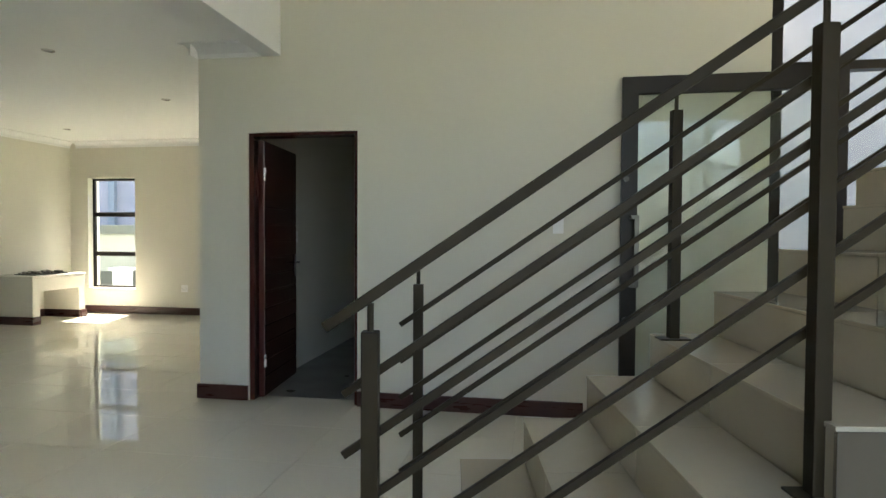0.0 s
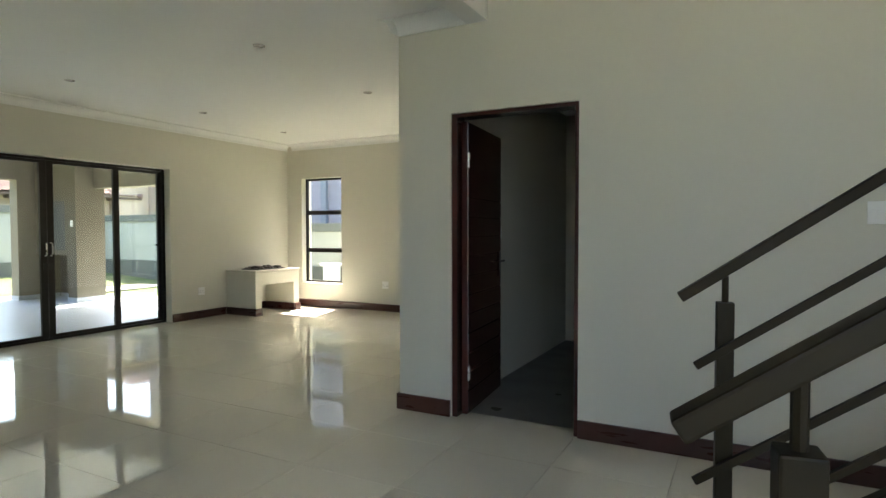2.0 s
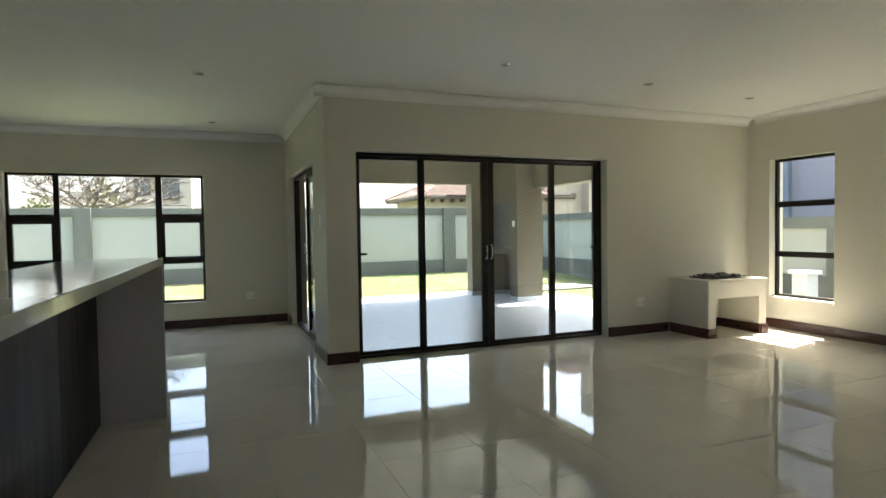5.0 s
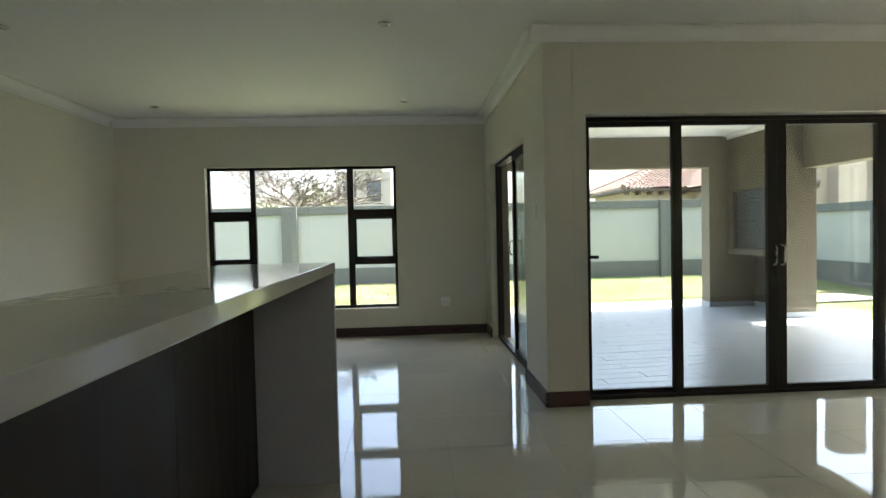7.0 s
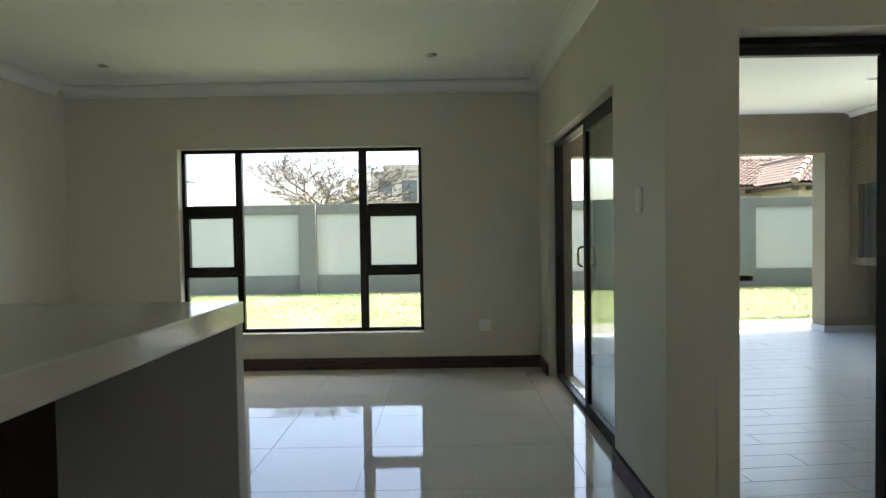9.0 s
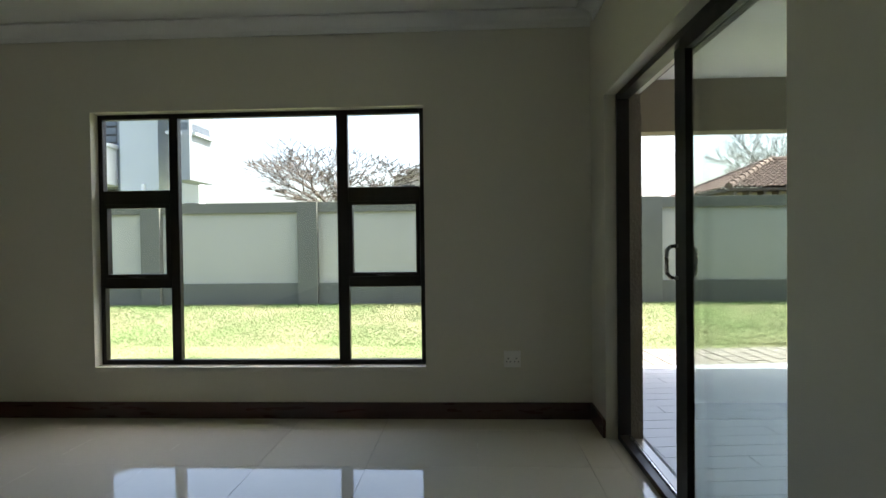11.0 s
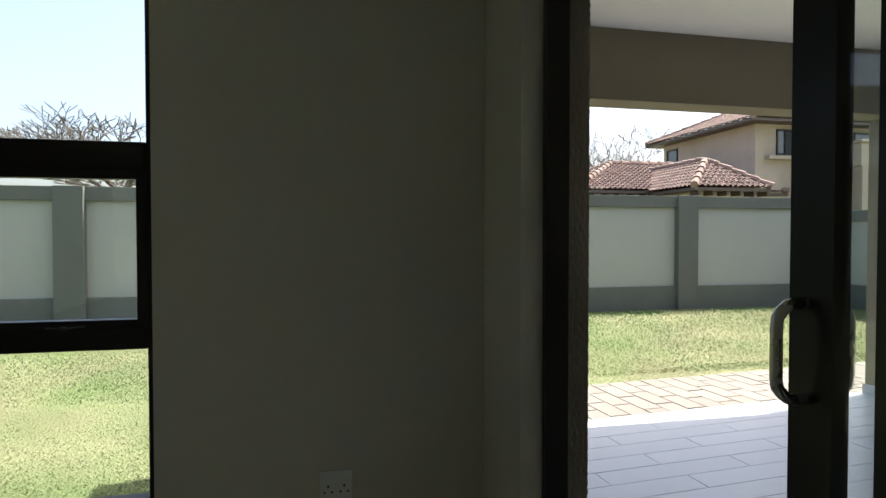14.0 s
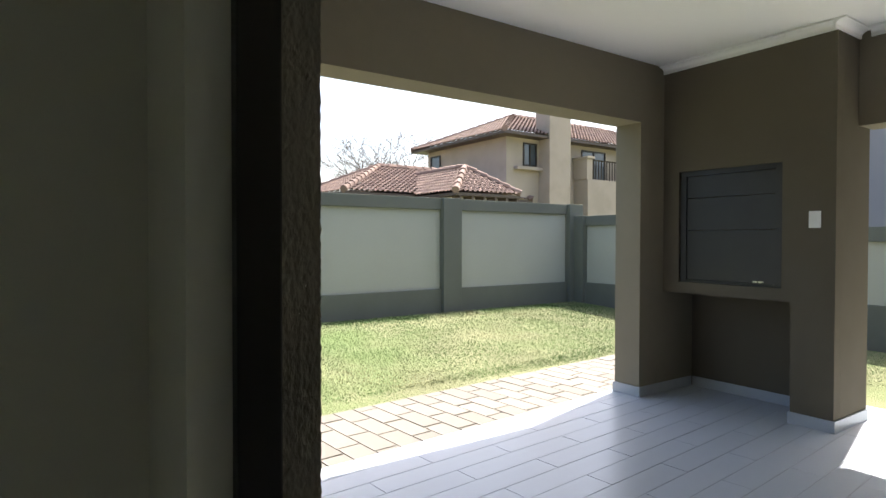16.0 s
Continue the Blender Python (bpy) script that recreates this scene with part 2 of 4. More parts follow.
SLATE = mat("dark_grey_roof_tile", (0.06, 0.065, 0.07), 0.7, var=0.15)
FASCIA = mat("brown_fascia", (0.060, 0.040, 0.030), 0.6, var=0.15)
BARK = mat("grey_brown_bark", (0.085, 0.069, 0.056), 0.9, var=0.25, scale=5, fine=50, bump=0.5, bump_scale=60)
# leaf green lightened, with the haze of distance put into the colour
LEAF = mat("hazed_green_leaves", (0.15, 0.165, 0.095), 0.8, var=0.3, scale=2, bump=0, random_tint=0.35)
STONE = mat("fire_pebble", (0.22, 0.20, 0.18), 0.7, var=0.3, scale=10, random_tint=0.35)
BRAAI = mat("charcoal_steel", (0.022, 0.022, 0.023), 0.42, metal=0.0, var=0.15, scale=4, bump=0.06)
STAIRTILE = mat("stair_porcelain", (0.40, 0.345, 0.25), 0.12, var=0.05, scale=1.4, fine=30, bump=0.03, bump_scale=8, spec=0.5, random_tint=0.03)
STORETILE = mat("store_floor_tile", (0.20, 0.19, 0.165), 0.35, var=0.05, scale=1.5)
# brown stair side, darkened further by the shade that falls on it
STAIRSIDE = mat("shaded_brown_stair_side", (0.075, 0.058, 0.034), 0.6, var=0.06, scale=1.5, bump=0.1)
FARWALL = mat("hazy_brown_house_paint", (0.27, 0.25, 0.225), 0.85, var=0.05, scale=0.6, bump=0.1, spec=0.1)
# grey of the added slab, set by how much light it throws back
CONCRETE = mat("grey_bounce_concrete", (0.245, 0.248, 0.245), 0.85, var=0.08, scale=0.6, fine=20, bump=0.2)
# patio taupe made darker: the shade on the chimney is put into the colour
CHIMPL = mat("shade_darkened_chimney_taupe", (0.118, 0.102, 0.075), 0.8, var=0.05, scale=1.2, fine=12, bump=0.08, bump_scale=60, bump_dist=0.002, spec=0.2)

# ---- structure ----
CZ = 2.78      # ceiling of the living and dining rooms
HZ = 5.5       # ceiling of the stair hall
WH, WS = 2.175, 0.36

struct("wall_dining_west", wall_mesh('y', -10.30, -10.155, -2.45, 2.55, 0, 3.1, [(-1.185, 1.19, WS, WH)]), PLASTER,
       "cream plastered dining room wall around a wide window", "wall")
struct("wall_dining_north", wall_mesh('x', 2.335, 2.549, -10.155, -6.95, 0, 3.1, [(-9.76, -7.70, 0, 2.12)]), PLASTER,
       "cream plastered wall with an opening for a sliding door", "wall")
struct("wall_living_west", wall_mesh('y', -7.165, -6.95, 2.55, 8.325, 0, 3.1, [(2.648, 5.744, 0, 2.16)]), PLASTER,
       "cream plastered living room wall with a wide sliding door", "wall")
struct("wall_living_north", wall_mesh('x', 8.08, 8.325, -6.95, -1.66, 0, 3.1, [(-6.622, -5.768, 0.40, 2.19), (-3.69, -2.84, 0.40, 2.19)]), PLASTER,
       "cream plastered living room end wall with narrow windows", "wall")
struct("wall_hall_door", wall_mesh('x', 3.885, 4.03, -2.0, 2.185, 0, HZ, [(-1.583, -0.697, 0, 2.095)]), PLASTER,
       "tall cream plastered hall wall with a dark timber doorway", "wall")
struct("wall_living_east", wall_mesh('y', -2.0, -1.66, 4.03, 8.08, 0, 3.1), PLASTER, "cream plastered wall beside the store room", "wall")
struct("wall_store_back", wall_mesh('x', 7.0, 7.15, -1.66, 1.2, 0, 2.9), PLASTER, "cream plastered back wall of a dim store room", "wall")
struct("wall_store_east", wall_mesh('y', 1.0, 1.15, 4.03, 7.0, 0, 2.9), PLASTER, "cream plastered side wall of a dim store room", "wall")
struct("ceiling_store", B(-1.66, 1.2, 4.03, 7.0, 2.62, 2.72), CEILING, "white plastered store room ceiling", "ceiling")
# the opening holds unseen glazing, added and sized to light the hall
struct("wall_south", wall_mesh('x', -2.45, -2.27, -10.155, 4.7, 0, HZ, [(0.3, 4.0, 0.05, 3.3)]), PLASTER, "cream plastered long side wall", "wall")
struct("wall_hall_east", wall_mesh('y', 4.7, 4.95, -2.45, 4.25, 0, HZ), PLASTER, "cream plastered hall end wall", "wall")
struct("wall_upper_west", wall_mesh('y', -4.0, -3.8, -2.27, 4.25, 3.1, HZ), PLASTER, "cream plastered upper landing wall", "wall")
struct("wall_upper_north", wall_mesh('x', 4.05, 4.25, -3.8, -2.0, 3.1, HZ), PLASTER, "cream plastered upper landing wall", "wall")
struct("ceiling_living", B(-10.30, -1.46, -2.27, 8.08, CZ, 3.1), CEILING, "flat white ceiling with small round downlights", "ceiling")
struct("ceiling_edge_beam", B(-1.46, -1.31, -2.27, 3.885, 2.68, 3.1, bevel=0.006), CEILING, "white plastered slab edge over the hall", "beam")
struct("ceiling_hall", B(-4.0, 4.95, -2.45, 4.25, HZ, HZ + 0.15), CEILING, "white high ceiling over the staircase hall", "ceiling")
# unseen slab over the ceiling, added so that no light leaks in
struct("roof_slab", B(-4.0, 4.95, -2.45, 4.25, HZ + 0.16, HZ + 0.3), CEILING, "unseen flat slab that closes the hall against light", "roof")

# rounded cove cornice under the ceilings
def cornice(name, pts, inward, z, w=0.11, h=0.10, material=CEILING, label="white coved plaster cornice under the ceiling"):
    a, b = Vector((*pts[0], 0)), Vector((*pts[1], 0))
    i = Vector((*inward, 0))
    prof = [(0, 0), (w, 0), (w, -0.012)]
    for k in range(1, 6):
        t = k / 6 * math.pi / 2
        prof.append((w - 0.01 - (w - 0.02) * math.sin(t), -0.012 - (h - 0.024) * (1 - math.cos(t))))
    prof += [(0.012, -h + 0.012), (0.012, -h), (0, -h)]
    bm = prism(bmesh.new(), [i * p[0] + Vector((0, 0, z + p[1])) for p in prof], a, b)
    return struct(name, bm, material, label, "cornice")

CC = CZ - 0.001
cornice("trim_dining_west", ((-10.155, -2.27), (-10.155, 2.335)), (1, 0), CC)
cornice("trim_dining_north", ((-10.04, 2.335), (-6.95, 2.335)), (0, -1), CC)
cornice("trim_living_west", ((-6.95, 2.24), (-6.95, 8.08)), (1, 0), CC)
cornice("trim_living_north", ((-6.83, 8.08), (-2.0, 8.08)), (0, -1), CC)
cornice("trim_living_east", ((-2.0, 3.78), (-2.0, 7.96)), (-1, 0), CC)
cornice("trim_south", ((-10.04, -2.27), (-1.46, -2.27)), (0, 1), CC)
cornice("trim_pier", ((-2.0, 3.885), (-1.31, 3.885)), (0, -1), CC)

# skirtings
SK = 0.115

def skirting(name, along, face, d, u0, u1):
    """Along 'x' or 'y', on a wall face at that coordinate, standing out by d."""
    lo, hi = sorted((face, face + d))
    bm = B(u0, u1, lo, hi, 0, SK, bevel=0.005) if along == 'x' else B(lo, hi, u0, u1, 0, SK, bevel=0.005)
    return struct(name, bm, SKIRT, "dark reddish wooden skirting board along the wall", "skirting")

S = 0.02
skirting("baseboard_dining_west", 'y', -10.155, S, -2.27, 2.335)
skirting("baseboard_dining_corner", 'x', 2.335, -S, -10.135, -9.763)
skirting("baseboard_dining_pier", 'x', 2.335, -S, -7.697, -6.93)
skirting("baseboard_pier_end", 'y', -6.95, S, 2.315, 2.645)
skirting("baseboard_living_west", 'y', -6.95, S, 5.747, 6.68)
skirting("baseboard_fire_recess", 'y', -6.95, S, 6.82, 7.55)
skirting("baseboard_living_corner", 'y', -6.95, S, 7.67, 8.08)
skirting("baseboard_living_north", 'x', 8.08, -S, -6.93, -2.02)
skirting("baseboard_living_east", 'y', -2.0, -S, 3.865, 8.06)
skirting("baseboard_hall_pier", 'x', 3.885, -S, -2.02, -1.586)
skirting("baseboard_hall", 'x', 3.885, -S, -0.694, 0.98)
skirting("baseboard_south", 'x', -2.27, S, -10.135, 0.3)

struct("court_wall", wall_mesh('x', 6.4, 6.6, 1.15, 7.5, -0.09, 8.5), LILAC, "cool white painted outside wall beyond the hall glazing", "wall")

# unseen overhang, added to keep the sun out of the dining window
struct("roof_eave", B(-11.2, -10.321, -2.7, 2.34, 2.96, 3.1), CEILING, "unseen white overhang added to shade the dining window", "roof")

# outside structure: patio
PX0, PX1 = -12.0, -11.755
PC = 2.735
struct("patio_wall_west", wall_mesh('y', PX0, PX1, 2.33, 7.00, -0.05, 3.1, [(2.60, 6.15, -0.05, 2.245)]), PATIOPL,
       "taupe plastered patio wall with a wide opening to the lawn", "wall")
struct("patio_wall_south", wall_mesh('x', 2.345, 2.57, PX1, -10.30, -0.05, 3.1), PATIOPL, "taupe plastered patio side wall", "wall")
struct("patio_beam_north", B(-10.46, -7.17, 6.80, 7.05, 2.08, 3.1), PATIOPL, "taupe plastered beam over the patio opening", "beam")
struct("patio_ceiling", B(PX1, -7.17, 2.58, 6.80, PC, 3.1), CEILING, "smooth white patio ceiling", "ceiling")
struct("patio_ceiling_behind", B(PX1, -10.46, 6.80, 7.05, 2.9, 3.1), CEILING, "white slab over the chimney", "ceiling")
struct("house_outer_north", B(-7.185, -7.168, 5.80, 8.34, 0, 3.1), PATIOPL, "taupe plastered outer house wall", "wall")
struct("house_outer_west", wall_mesh('y', -10.318, -10.303, -2.6, 2.34, -0.05, 3.1, [(-1.185, 1.19, WS, WH)]), ROUGHPL,
       "rough taupe rendered outer wall around the dining window", "wall")
struct("house_outer_slider", wall_mesh('x', 2.480, 2.5488, -11.77, -7.19, -0.02, PC, [(-9.7625, -7.6975, -0.02, 2.123), (-30, -9.80, -1, 5), (-7.645, 3, -1, 5), (-30, 3, 2.2, 5)]), ROUGHPL,
       "rough taupe rendered outer wall around the sliding door", "wall")
struct("house_outer_skin", wall_mesh('x', 2.5495, 2.5605, -11.77, -7.19, -0.02, PC, [(-9.7625, -7.6975, -0.02, 2.123)]), ROUGHPL, "rough taupe rendered outer wall", "wall")
_bm = bmesh.new()
_ny, _nz = 14, 300
_g = [[None] * (_nz + 1) for _ in range(_ny + 1)]
for _i in range(_ny + 1):
    for _k in range(_nz + 1):
        _y, _z = 2.481 + 0.079 * _i / _ny, 2.120 * _k / _nz
        _d = 0.003 + 0.0018 * noise.noise(Vector((_y * 95, _z * 60, 3))) + 0.0014 * noise.noise(Vector((_y * 210, _z * 150, 9)))
        _g[_i][_k] = _bm.verts.new((-9.7615 + max(0.0005, _d), _y + 0.003 * noise.noise(Vector((_z * 70, 1, _i))), _z))
for _i in range(_ny):
    for _k in range(_nz):
        _bm.faces.new((_g[_i][_k], _g[_i + 1][_k], _g[_i + 1][_k + 1], _g[_i][_k + 1]))
struct("trim_rough_jamb", _bm, ROUGHPL, "rough taupe rendered jamb of the sliding door", "trim")
struct("house_outer_living", wall_mesh('y', -7.19, -7.169, 2.57, 5.795, 0, PC, [(2.648, 5.744, -0.02, 2.16)]), PATIOPL,
       "taupe plastered outer wall around the wide sliding door", "wall")
cornice("trim_patio_chimney", ((PX1, 6.46), (-10.46, 6.46)), (0, -1), PC - 0.001, 0.07, 0.06)
cornice("trim_patio_chimney_side", ((-10.46, 6.39), (-10.46, 6.80)), (1, 0), PC - 0.001, 0.07, 0.06)
cornice("trim_patio_north", ((-10.39, 6.80), (-7.17, 6.80)), (0, -1), PC - 0.001, 0.07, 0.06)

# ground
_bm = bmesh.new()
bmesh.ops.create_grid(_bm, x_segments=60, y_segments=60, size=1.0)
for _v in _bm.verts:
    _v.co.x, _v.co.y = math.copysign(abs(_v.co.x) ** 3, _v.co.x) * 420 - 8, math.copysign(abs(_v.co.y) ** 3, _v.co.y) * 420 + 3
    _far = max(abs(_v.co.x + 8), abs(_v.co.y - 3))
    _v.co.z = float(np.interp(_v.co.x, [-19.4, -16.43, -13.2], [0.15, 0.12, -0.075])) + (0.006 * noise.noise(Vector((_v.co.x * 0.3, _v.co.y * 0.3, 0))) if _far < 60 else 0)
struct("ground", _bm, LAWN, "short patchy green and straw-coloured lawn", "lawn")

# unseen slab, added to bounce sky light through the front glazing
struct("driveway", B(-4, 9, -14, -2.46, -0.16, -0.03), CONCRETE, "unseen grey slab added to bounce light into the hall", "driveway")

# ---- windows and doors ----
def pane(name, bm, parent, material=GLASS, label=""):
    ob = part(name, bm, material, parent, label)
    ob.visible_shadow = False
    return ob


def frame_bars(parent, along, w0, w1, u0, u1, z0, z1, t, name="window_frame", material=ALU):
    """Four bars of width t round a rectangle; depth w0..w1."""
    def bb(a, b, c, d):
        return B(a, b, w0, w1, c, d, bevel=0.004) if along == 'x' else B(w0, w1, a, b, c, d, bevel=0.004)
    part(name, bb(u0, u0 + t, z0, z1), material, parent)
    part(name, bb(u1 - t, u1, z0, z1), material, parent)
    part(name, bb(u0 + t, u1 - t, z0, z0 + t), material, parent)
    part(name, bb(u0 + t, u1 - t, z1 - t, z1), material, parent)


def glaze(parent, along, w, u0, u1, z0, z1, material=GLASS):
    bm = B(u0, u1, w - 0.003, w + 0.003, z0, z1) if along == 'x' else B(w - 0.003, w + 0.003, u0, u1, z0, z1)
    return pane("pane", bm, parent, material)


# dining window: fixed middle light, three lights either side
win = thing("window_1", (-10.235, 0, WS), "dark bronze aluminium window with seven clear panes", "window", kind="structure")
WX0, WX1 = -10.285, -10.235
y0, y1 = -1.183, 1.188
frame_bars(win, 'y', WX0, WX1, y0, y1, WS + 0.002, WH - 0.002, 0.034)
zA, zB = 0.955, 1.555
m1a, m1b, m2a, m2b = y0 + 0.527, y0 + 0.593, y1 - 0.625, y1 - 0.545
for a, b in ((m1a, m1b), (m2a, m2b)):
    part("mullion", B(WX0, WX1, a, b, WS + 0.034, WH - 0.034, bevel=0.004), ALU, win)
glaze(win, 'y', -10.262, m1b, m2a, WS + 0.034, WH - 0.034)
for a, b in ((y0 + 0.034, m1a), (m2b, y1 - 0.034)):
    part("transom", B(WX0, WX1, a, b, zA - 0.04, zA + 0.035, bevel=0.004), ALU, win)
    part("transom", B(WX0, WX1, a, b, zB - 0.03, zB + 0.07, bevel=0.004), ALU, win)
    glaze(win, 'y', -10.262, a, b, WS + 0.034, zA - 0.04)
    s = part("sash", wall_mesh('y', WX0 + 0.006, WX1 + 0.008, a + 0.001, b - 0.001, zA + 0.036, zB - 0.031,
                                            [(a + 0.03, b - 0.03, zA + 0.064, zB - 0.058)]), ALU, win)
    glaze(win, 'y', -10.262, a + 0.03, b - 0.03, zA + 0.064, zB - 0.058)
    glaze(win, 'y', -10.262, a, b, zB + 0.07, WH - 0.034)
    bm = bmesh.new()
    yc = (a + b) / 2
    tube(bm, (-10.215, yc - 0.05, zA + 0.044), (-10.205, yc, zA + 0.040), 0.0032, 8)
    tube(bm, (-10.205, yc, zA + 0.040), (-10.213, yc + 0.07, zA + 0.046), 0.0032, 8)
    box(bm, -10.228, -10.205, yc - 0.008, yc + 0.008, zA + 0.034, zA + 0.046)
    part("stay_handle", bm, PEWTER, s, "small metal casement stay")
part("window_sill", B(-10.235, -10.15, y0 - 0.001, y1 + 0.001, WS - 0.03, WS + 0.001, bevel=0.004), PLASTER, win)


def narrow_window(name, x0, x1):
    w = thing(name, ((x0 + x1) / 2, 8.18, 0.40), "narrow dark bronze aluminium window with three stacked panes", "window", kind="structure")
    Y0, Y1 = 8.18, 8.23
    frame_bars(w, 'x', Y0, Y1, x0 + 0.001, x1 - 0.001, 0.402, 2.188, 0.034)
    for z in (0.955, 1.60):
        part("transom", B(x0 + 0.035, x1 - 0.035, Y0, Y1, z - 0.035, z + 0.04, bevel=0.004), ALU, w)
    for za, zb in ((0.436, 0.92), (0.995, 1.565), (1.64, 2.154)):
        glaze(w, 'x', 8.205, x0 + 0.035, x1 - 0.035, za, zb)
    part("window_sill", B(x0, x1, 8.075, 8.18, 0.37, 0.401, bevel=0.004), PLASTER, w)
    return w


narrow_window("window_2", -6.622, -5.768)
narrow_window("window_3", -3.69, -2.84)


def d_handle(parent, at, out, length=0.19, reach=0.05, r=0.0095, material=STEEL):
    """A D-shaped pull handle; out: unit vector away from the leaf."""
    c, o = Vector(at), Vector(out)
    pts = [c + Vector((0, 0, length / 2)), c + o * (reach * 0.6) + Vector((0, 0, length / 2)),
           c + o * reach + Vector((0, 0, length / 2 - 0.02)), c + o * reach - Vector((0, 0, length / 2 - 0.02)),
           c + o * (reach * 0.6) - Vector((0, 0, length / 2)), c - Vector((0, 0, length / 2))]
    cv = bpy.data.curves.new("pull", 'CURVE')
    cv.dimensions, cv.bevel_depth, cv.bevel_resolution, cv.use_fill_caps = '3D', r, 4, True
    sp = cv.splines.new('POLY')
    # rounded corners
    fine = []
    for i in range(len(pts)):
        if 0 < i < len(pts) - 1:
            a, b, d = pts[i - 1], pts[i], pts[i + 1]
            ra = min(0.02, (b - a).length / 2, (d - b).length / 2)
            p, q = b + (a - b).normalized() * ra, b + (d - b).normalized() * ra
            fine += [p.lerp(b, 0), p.lerp(b, 0.6).lerp(b.lerp(q, 0.4), 0.4), b.lerp(q, 0.4).lerp(p.lerp(b, 0.6), 0.4), q]
        else:
            fine.append(pts[i])
    sp.points.add(len(fine) - 1)
    for k, p in enumerate(fine):
        sp.points[k].co = (*(p - ORIGIN.get(parent, Vector())), 1)
    tmp = bpy.data.objects.new("tmp", cv)
    scene.collection.objects.link(tmp)
    me = bpy.data.meshes.new_from_object(tmp.evaluated_get(bpy.context.evaluated_depsgraph_get()))
    bpy.data.objects.remove(tmp)
    me.materials.clear()
    me.materials.append(material)
    for p in me.polygons:
        p.use_smooth = True
    ob = new("handle", me)
    ob.parent = parent
    return tagged(ob, "curved steel pull handle")


def leaf(parent, along, w0, w1, u0, u1, z0, z1, stile=0.07, rail=0.06, name="leaf"):
    a, b = u0 + stile, u1 - stile
    bm = wall_mesh(along, w0, w1, u0, u1, z0, z1, [(a, b, z0 + rail, z1 - rail)])
    ob = part(name, bm, ALU, parent)
    ob_g = pane("glass_pane", B(a, b, (w0 + w1) / 2 - 0.003, (w0 + w1) / 2 + 0.003, z0 + rail, z1 - rail) if along == 'x'
                else B((w0 + w1) / 2 - 0.003, (w0 + w1) / 2 + 0.003, a, b, z0 + rail, z1 - rail), ob, TINTED)
    return ob


# sliding door between dining room and patio, slid open
d2 = thing("door_2", (-8.92, 2.46, 0), "dark bronze aluminium sliding glass door, slid half open", "door", kind="structure")
frame_bars(d2, 'x', 2.404, 2.478, -9.758, -7.702, 0.001, 2.118, 0.035, "door_frame")
lf = leaf(d2, 'x', 2.444, 2.474, -8.842, -7.80, 0.03, 2.083, stile=0.078)
d_handle(lf, (-8.812, 2.444, 1.13), (0, -1, 0), 0.145, 0.05, 0.009)
d_handle(lf, (-8.812, 2.474, 1.13), (0, 1, 0), 0.145, 0.05, 0.009)
part("lock_plate", B(-8.83, -8.795, 2.440, 2.445, 0.80, 0.90, bevel=0.002), BLACK, lf)
lf = leaf(d2, 'x', 2.405, 2.437, -8.665, -7.74, 0.03, 2.083, stile=0.062)
part("track", B(-9.70, -8.85, 2.455, 2.463, 0.036, 0.046), STEEL, d2, "thin steel sliding track")

# wide sliding door between living room and patio, four leaves, closed
d3 = thing("door_3", (-7.04, 4.22, 0), "wide dark bronze aluminium sliding door with four closed glass leaves", "door", kind="structure")
frame_bars(d3, 'y', -7.16, -7.07, 2.65, 5.742, 0.001, 2.158, 0.030, "door_frame")
for a, b, w in ((2.68, 3.42, 0), (3.36, 4.187, 1), (4.193, 5.08, 1), (5.03, 5.712, 0)):
    x = -7.115 if w else -7.155
    lf = leaf(d3, 'y', x, x + 0.036, a, b, 0.031, 2.127, stile=0.072 if w else 0.045, rail=0.035)
    if w:
        yy = b - 0.03 if b < 4.19 else a + 0.03
        d_handle(lf, (x + 0.036, yy, 1.08), (1, 0, 0), 0.15, 0.045, 0.008)
        d_handle(lf, (x, yy, 1.08), (-1, 0, 0), 0.15, 0.045, 0.008)
        part("lock_plate", B(x + 0.036, x + 0.042, yy - 0.02, yy + 0.02, 0.84, 0.92, bevel=0.002), BLACK, lf)
    else:
        yy = 2.735 if a < 3 else 5.665
        part("latch", B(x + 0.034, x + 0.055, yy - 0.05, yy + 0.05, 1.085, 1.11, bevel=0.003), BLACK, lf, "small black lever latch")

# timber door of the store room, standing open
d1 = thing("door_1", (-1.13, 3.95, 0), "dark mahogany door with grooved planks, standing open", "door", kind="structure")
part("door_frame", B(-1.581, -1.542, 3.895, 4.02, 0, 2.092, bevel=0.003), DOORWOOD, d1)
part("door_frame", B(-0.725, -0.699, 3.895, 4.02, 0, 2.092, bevel=0.003), DOORWOOD, d1)
part("door_frame", B(-1.542, -0.725, 3.895, 4.02, 2.066, 2.092, bevel=0.003), DOORWOOD, d1)
HING = Matrix.Translation((-1.526, 3.945, 0)) @ Matrix.Rotation(radians(95.5), 4, 'Z')


def turned(bm):
    bmesh.ops.transform(bm, matrix=HING, verts=bm.verts)
    return bm


LW = 0.79
core = part("door_leaf", turned(B(0, LW, -0.036, -0.004, 0.012, 2.046)), DOORWOOD, d1)
_z = 0.014
_hs = [0.158] + [0.135] * 10 + [0.522]
for _h in _hs:
    part("plank", turned(B(0.002, LW - 0.002, -0.045, 0.004, _z + 0.0025, _z + _h - 0.0025, bevel=0.0065)), DOORWOOD, core)
    _z += _h
for _hz in (0.30, 1.78):
    bm = B(-0.012, 0.032, -0.050, -0.044, _hz - 0.05, _hz + 0.05, bevel=0.002)
    tube(bm, (-0.006, -0.050, _hz - 0.05), (-0.006, -0.050, _hz + 0.05), 0.007, 8)
    part("hinge", turned(bm), STEEL, core, "steel butt hinge")
